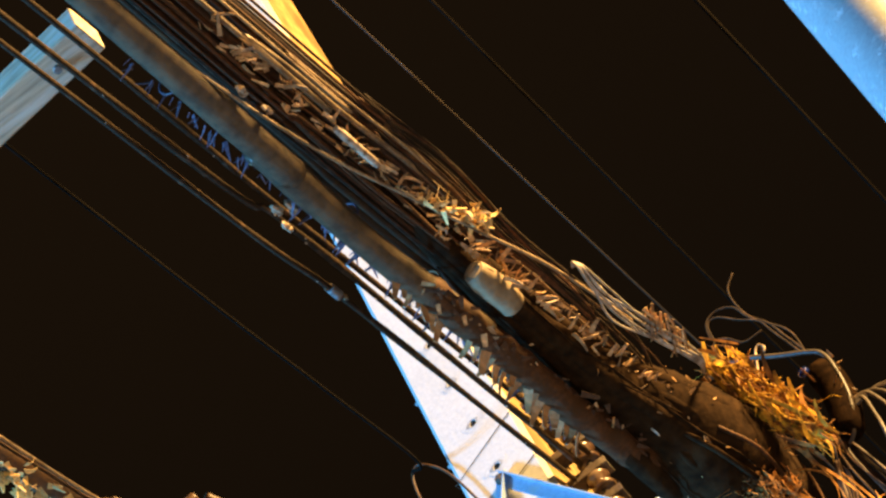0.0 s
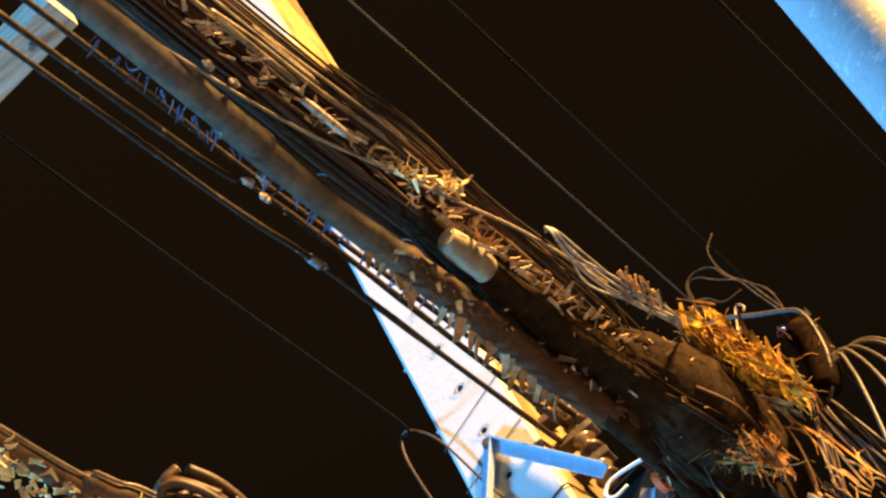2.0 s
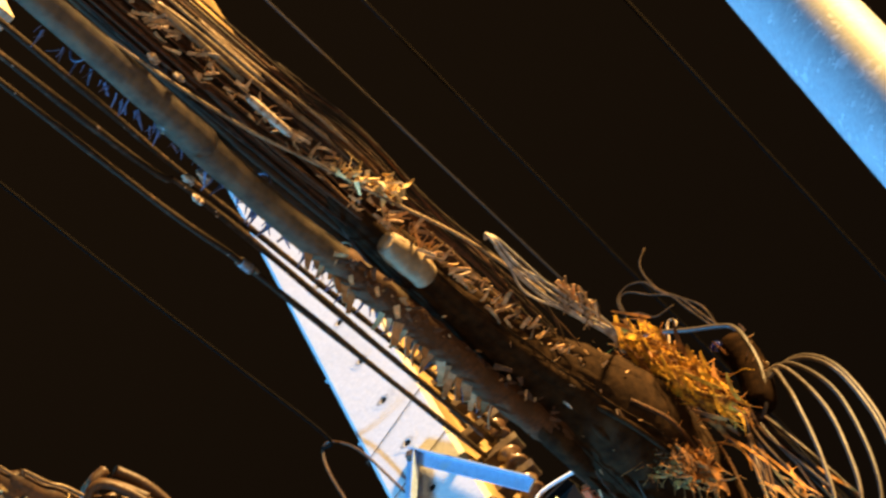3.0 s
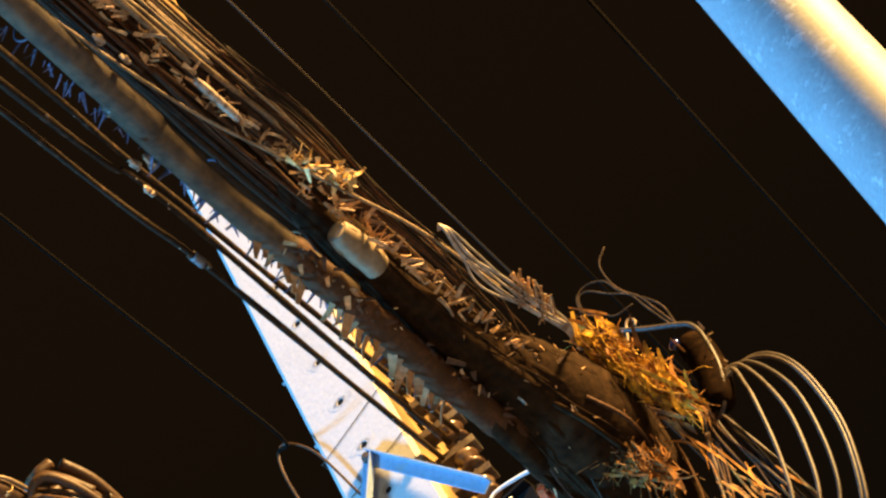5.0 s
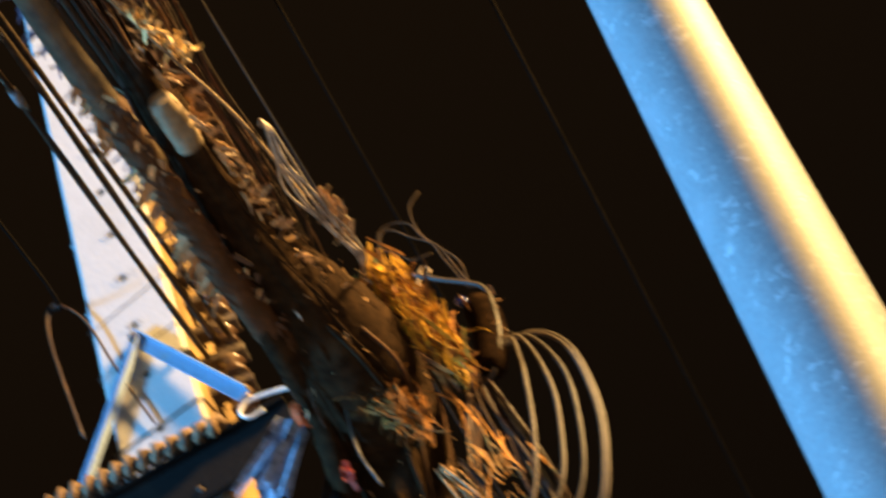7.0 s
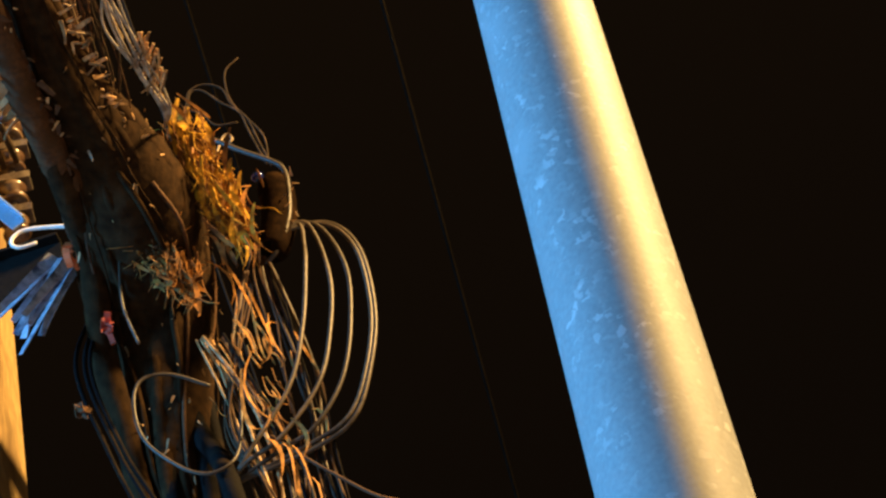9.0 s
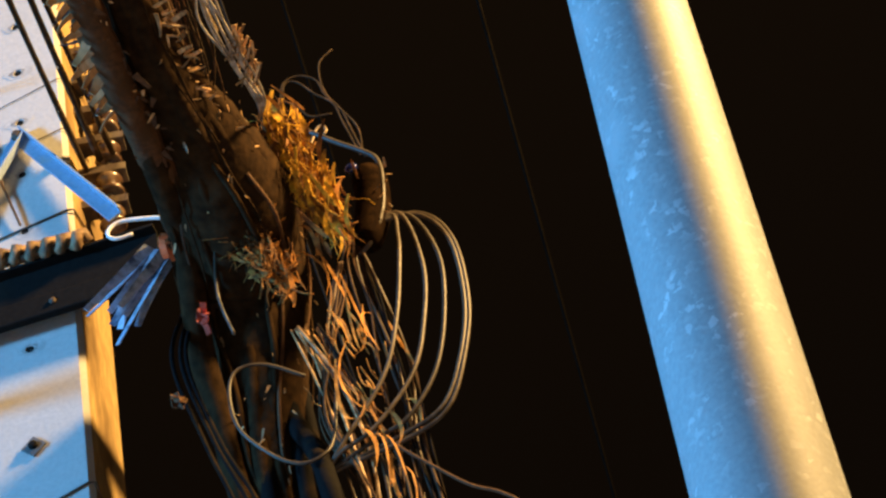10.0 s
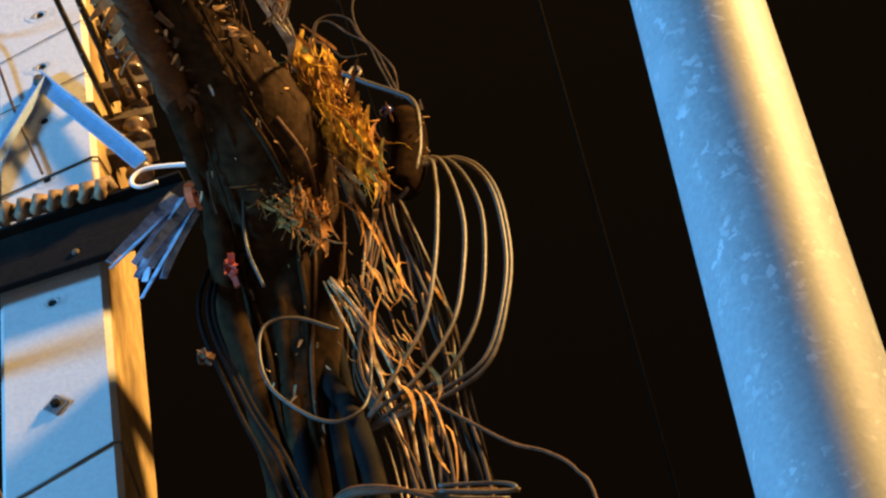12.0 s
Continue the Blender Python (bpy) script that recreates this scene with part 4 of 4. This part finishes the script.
NEST = between((-0.240, 4.225, 6.385), (-0.150, 4.340, 6.165))
LOW = between((-0.335, 4.325, 6.18), (-0.268, 4.335, 6.04))
blades("flat golden leaf blades packed against the trunk", 90, NEST, (0.018, 0.014, 0.026), (0.25, 0.45, -0.75), 0.40, 0.10, 0.017, M_STRAW)
blades("flat brown leaf blades packed against the trunk", 90, NEST, (0.020, 0.012, 0.034), (0.25, 0.45, -0.75), 0.5, 0.10, 0.012, M_STRAW_DARK)
straw("straw", "tangled golden straw stuffed along the trunk", 80, NEST, (0.012, 0.016, 0.026), (0.22, 0.45, -0.75), 0.40, 0.10, M_STRAW, 1.1)
straw("straw", "dark brown straw packed between the golden stalks", 110, NEST, (0.018, 0.018, 0.030), (0.22, 0.45, -0.75), 0.45, 0.10, M_STRAW_DARK, 1.1)
straw("straw", "loose golden straw sticking out of the trunk", 60, NEST, (0.020, 0.016, 0.030), (0.5, 0.3, -0.6), 0.8, 0.075)
blades("brown leaf blades hanging under the trunk", 70, LOW, (0.020, 0.010, 0.030), (0.25, -0.1, -0.9), 0.45, 0.10, 0.013, M_STRAW_DARK)
straw("straw", "tangled brown straw hanging under the trunk", 90, LOW, (0.024, 0.012, 0.030), (0.25, -0.1, -0.9), 0.55, 0.11, M_STRAW_DARK, 1.1)
straw("straw", "orange-brown straw hanging under the trunk", 40, LOW, (0.018, 0.012, 0.028), (0.25, -0.1, -0.9), 0.45, 0.08, M_STRAW_DARK)
straw("straw", "pale straw fanning out under the trunk", 26, between((-0.36, 4.32, 6.22), (-0.33, 4.32, 6.12)), (0.014, 0.01, 0.014), (-0.6, -0.2, -0.6), 0.5, 0.10, M_STRAW_DARK)
straw("straw", "dry straw caught among the hanging wires", 45, between((-0.21, 4.42, 5.95), (-0.10, 4.42, 5.68)), (0.026, 0.02, 0.06), (0.25, 0, -0.9), 0.15, 0.09, M_STALK)
blades("long flat golden stalks hanging among the wires", 24, between((-0.17, 4.40, 6.05), (-0.09, 4.40, 5.50)), (0.038, 0.015, 0.08), (0.16, 0, -1), 0.16, 0.20, 0.009, M_STALK)

# torn blue sheet, orange scraps, white hook
sheet = thing("torn_sheet", "torn pale blue plastic sheet hanging from the crossarm end", "plastic sheet", at=(-0.545, 4.42, 6.275))
for i in range(9):
    f = i / 8
    me = strip_mesh("sheet_strip", R.uniform(0.17, 0.27), R.uniform(0.020, 0.030), R.uniform(0.010, 0.020), 0.002, R.uniform(-0.7, 0.7), M_BLUE, 8)
    put_piece("strip", me, aim((0.040 * f, 0.008 * (i % 3), 0.02 - 0.03 * f), Vector((-0.62 + 0.16 * f, -0.1, -0.85)) + jitter(0.07), Vector((0.3 * (-1) ** i, -1, 0.1)) + jitter(0.5)), sheet)
for x, z, w, h, mat in ((-0.496, 6.215, 0.05, 0.075, M_ORANGE), (-0.446, 5.990, 0.034, 0.060, M_RED), (-0.504, 5.785, 0.034, 0.030, M_BROWN)):
    scrap = thing("plastic_scrap", ("crumpled dull brown plastic scrap on the cables" if mat is M_BROWN else "crumpled orange plastic scrap on the cables"), "plastic scrap", "orange scraps", at=(x, 4.35, z))
    for i in range(8):
        me = strip_mesh("scrap", h * R.uniform(0.4, 0.9), w * R.uniform(0.25, 0.6), w * R.uniform(0.1, 0.4), 0.003, R.uniform(-2, 2), mat, 5)
        put_piece("fold", me, aim(Vector((R.uniform(-w, w) * 0.3, 0.004 * i, h * 0.5)), Vector((0.1, 0, -1)) + jitter(0.35), Vector((0, -1, 0)) + jitter(0.5)), scrap)
cable("white_hook", [(-0.470, 4.42, 6.335), (-0.499, 4.40, 6.349), (-0.549, 4.40, 6.362), (-0.600, 4.40, 6.365), (-0.624, 4.40, 6.348), (-0.626, 4.40, 6.328), (-0.608, 4.40, 6.316), (-0.575, 4.40, 6.322)], lambda t: 0.0050 - 0.0012 * t, M_HOOK, "white plastic cable hook at the crossarm end", "", 10)
cable("bent_wire", [on_face(-0.20, 6.85, 0.02), on_face(-0.225, 7.135, 0.02), on_face(-0.229, 7.26, 0.02), on_face(-0.215, 7.327, 0.02), on_face(-0.181, 7.319, 0.02), on_face(-0.128, 7.215, 0.02), on_face(-0.077, 6.985, 0.015), on_face(-0.025, 6.782, 0.01)], 0.0035, M_BLACK, "thin bent loose wire beside the pole", "", 6)
for i in range(5):
    o = R.uniform(-0.012, 0.012)
    cable("cross_tie", [(-0.34, 4.43, 5.38 + o), (-0.29, 4.39, 5.415 + o), (-0.208, 4.37, 5.395 + o * 0.6), (-0.123, 4.38, 5.375 - o), (-0.06 + 0.02 * i, 4.40, 5.365 - o * 2)], R.uniform(0.003, 0.005), R.choice((M_COIL, M_BROWN, M_BLACK)), "brown cable tied across the hanging wires", "cross ties", 6)
cable("cross_tie", [(-0.12, 4.37, 5.372), (-0.015, 4.37, 5.345), (0.014, 4.37, 5.348), (-0.015, 4.37, 5.366), (-0.12, 4.37, 5.385)], 0.0042, M_COIL, "brown cable tied across the hanging wires", "cross ties", 6)
for o in (-0.018, 0.0, 0.011):
    cable("hanging_cable", [(-0.47 + o, 4.52, 6.22), (-0.505 + o, 4.44, 5.98), (-0.455 + o, 4.44, 5.74), (-0.385 + o * 1.5, 4.44, 5.50), (-0.34 + o, 4.46, 5.1), (-0.36 + o, 4.56, 2.6), (-0.4 + o, 4.55, 0.0)], 0.0046, M_RISER, "dark cable hanging down beside the pole", "hanging wires", 7)

# second cable run further from the road
side_run = thing("side_cable", "dark side cable run with dry leaves caught on it", "cable", "overhead cables")
bar("sheath", [run(NEAR, -0.98, 0.8), run(-4, -0.92, 0.1), run(-1.35, -0.868, 0), run(-1.04, -0.836, 0), run(-0.6, -0.80, 0), run(2, -0.8, 0), run(FAR, -1.0, 0.8)], 0.024, M_BLACK, side_run, 14, 10, 0.1)
bar("messenger", [run(NEAR, -0.95, 0.8), run(-4, -0.885, 0.1), run(-1.35, -0.837, 0), run(-1.04, -0.804, 0), run(-0.6, -0.77, 0), run(2, -0.77, 0), run(FAR, -0.97, 0.8)], 0.004, M_SILVER, side_run, 6, 10)
for i in range(230):
    s = -1.75 + 0.9 * R.random()
    put_piece("leaf", R.choice(LEAVES), aim(run(s, -0.888 + (s + 1.3) * 0.1 + R.gauss(0, 0.018), -0.040 + R.uniform(-.02, .02)), ALONG + jitter(0.8), -UP + jitter(0.8)), side_run)
for i in range(10):
    c = run(-0.745 + R.uniform(-.03, .03), -0.775 + R.uniform(-.02, .02), 0.01 * i - 0.05)
    cable("side_coil", [c + ALONG * (0.15 * math.cos(a)) + SIDE * (0.062 * math.sin(a)) + UP * (0.03 * math.sin(2 * a + i)) for a in [i * 0.3 + j * 0.55 for j in range(12)]], R.uniform(0.005, 0.014), R.choice((M_BROWN, M_BLACK, M_BLACK)), "brown slack cable coiled on the side run", "side coil", 7)
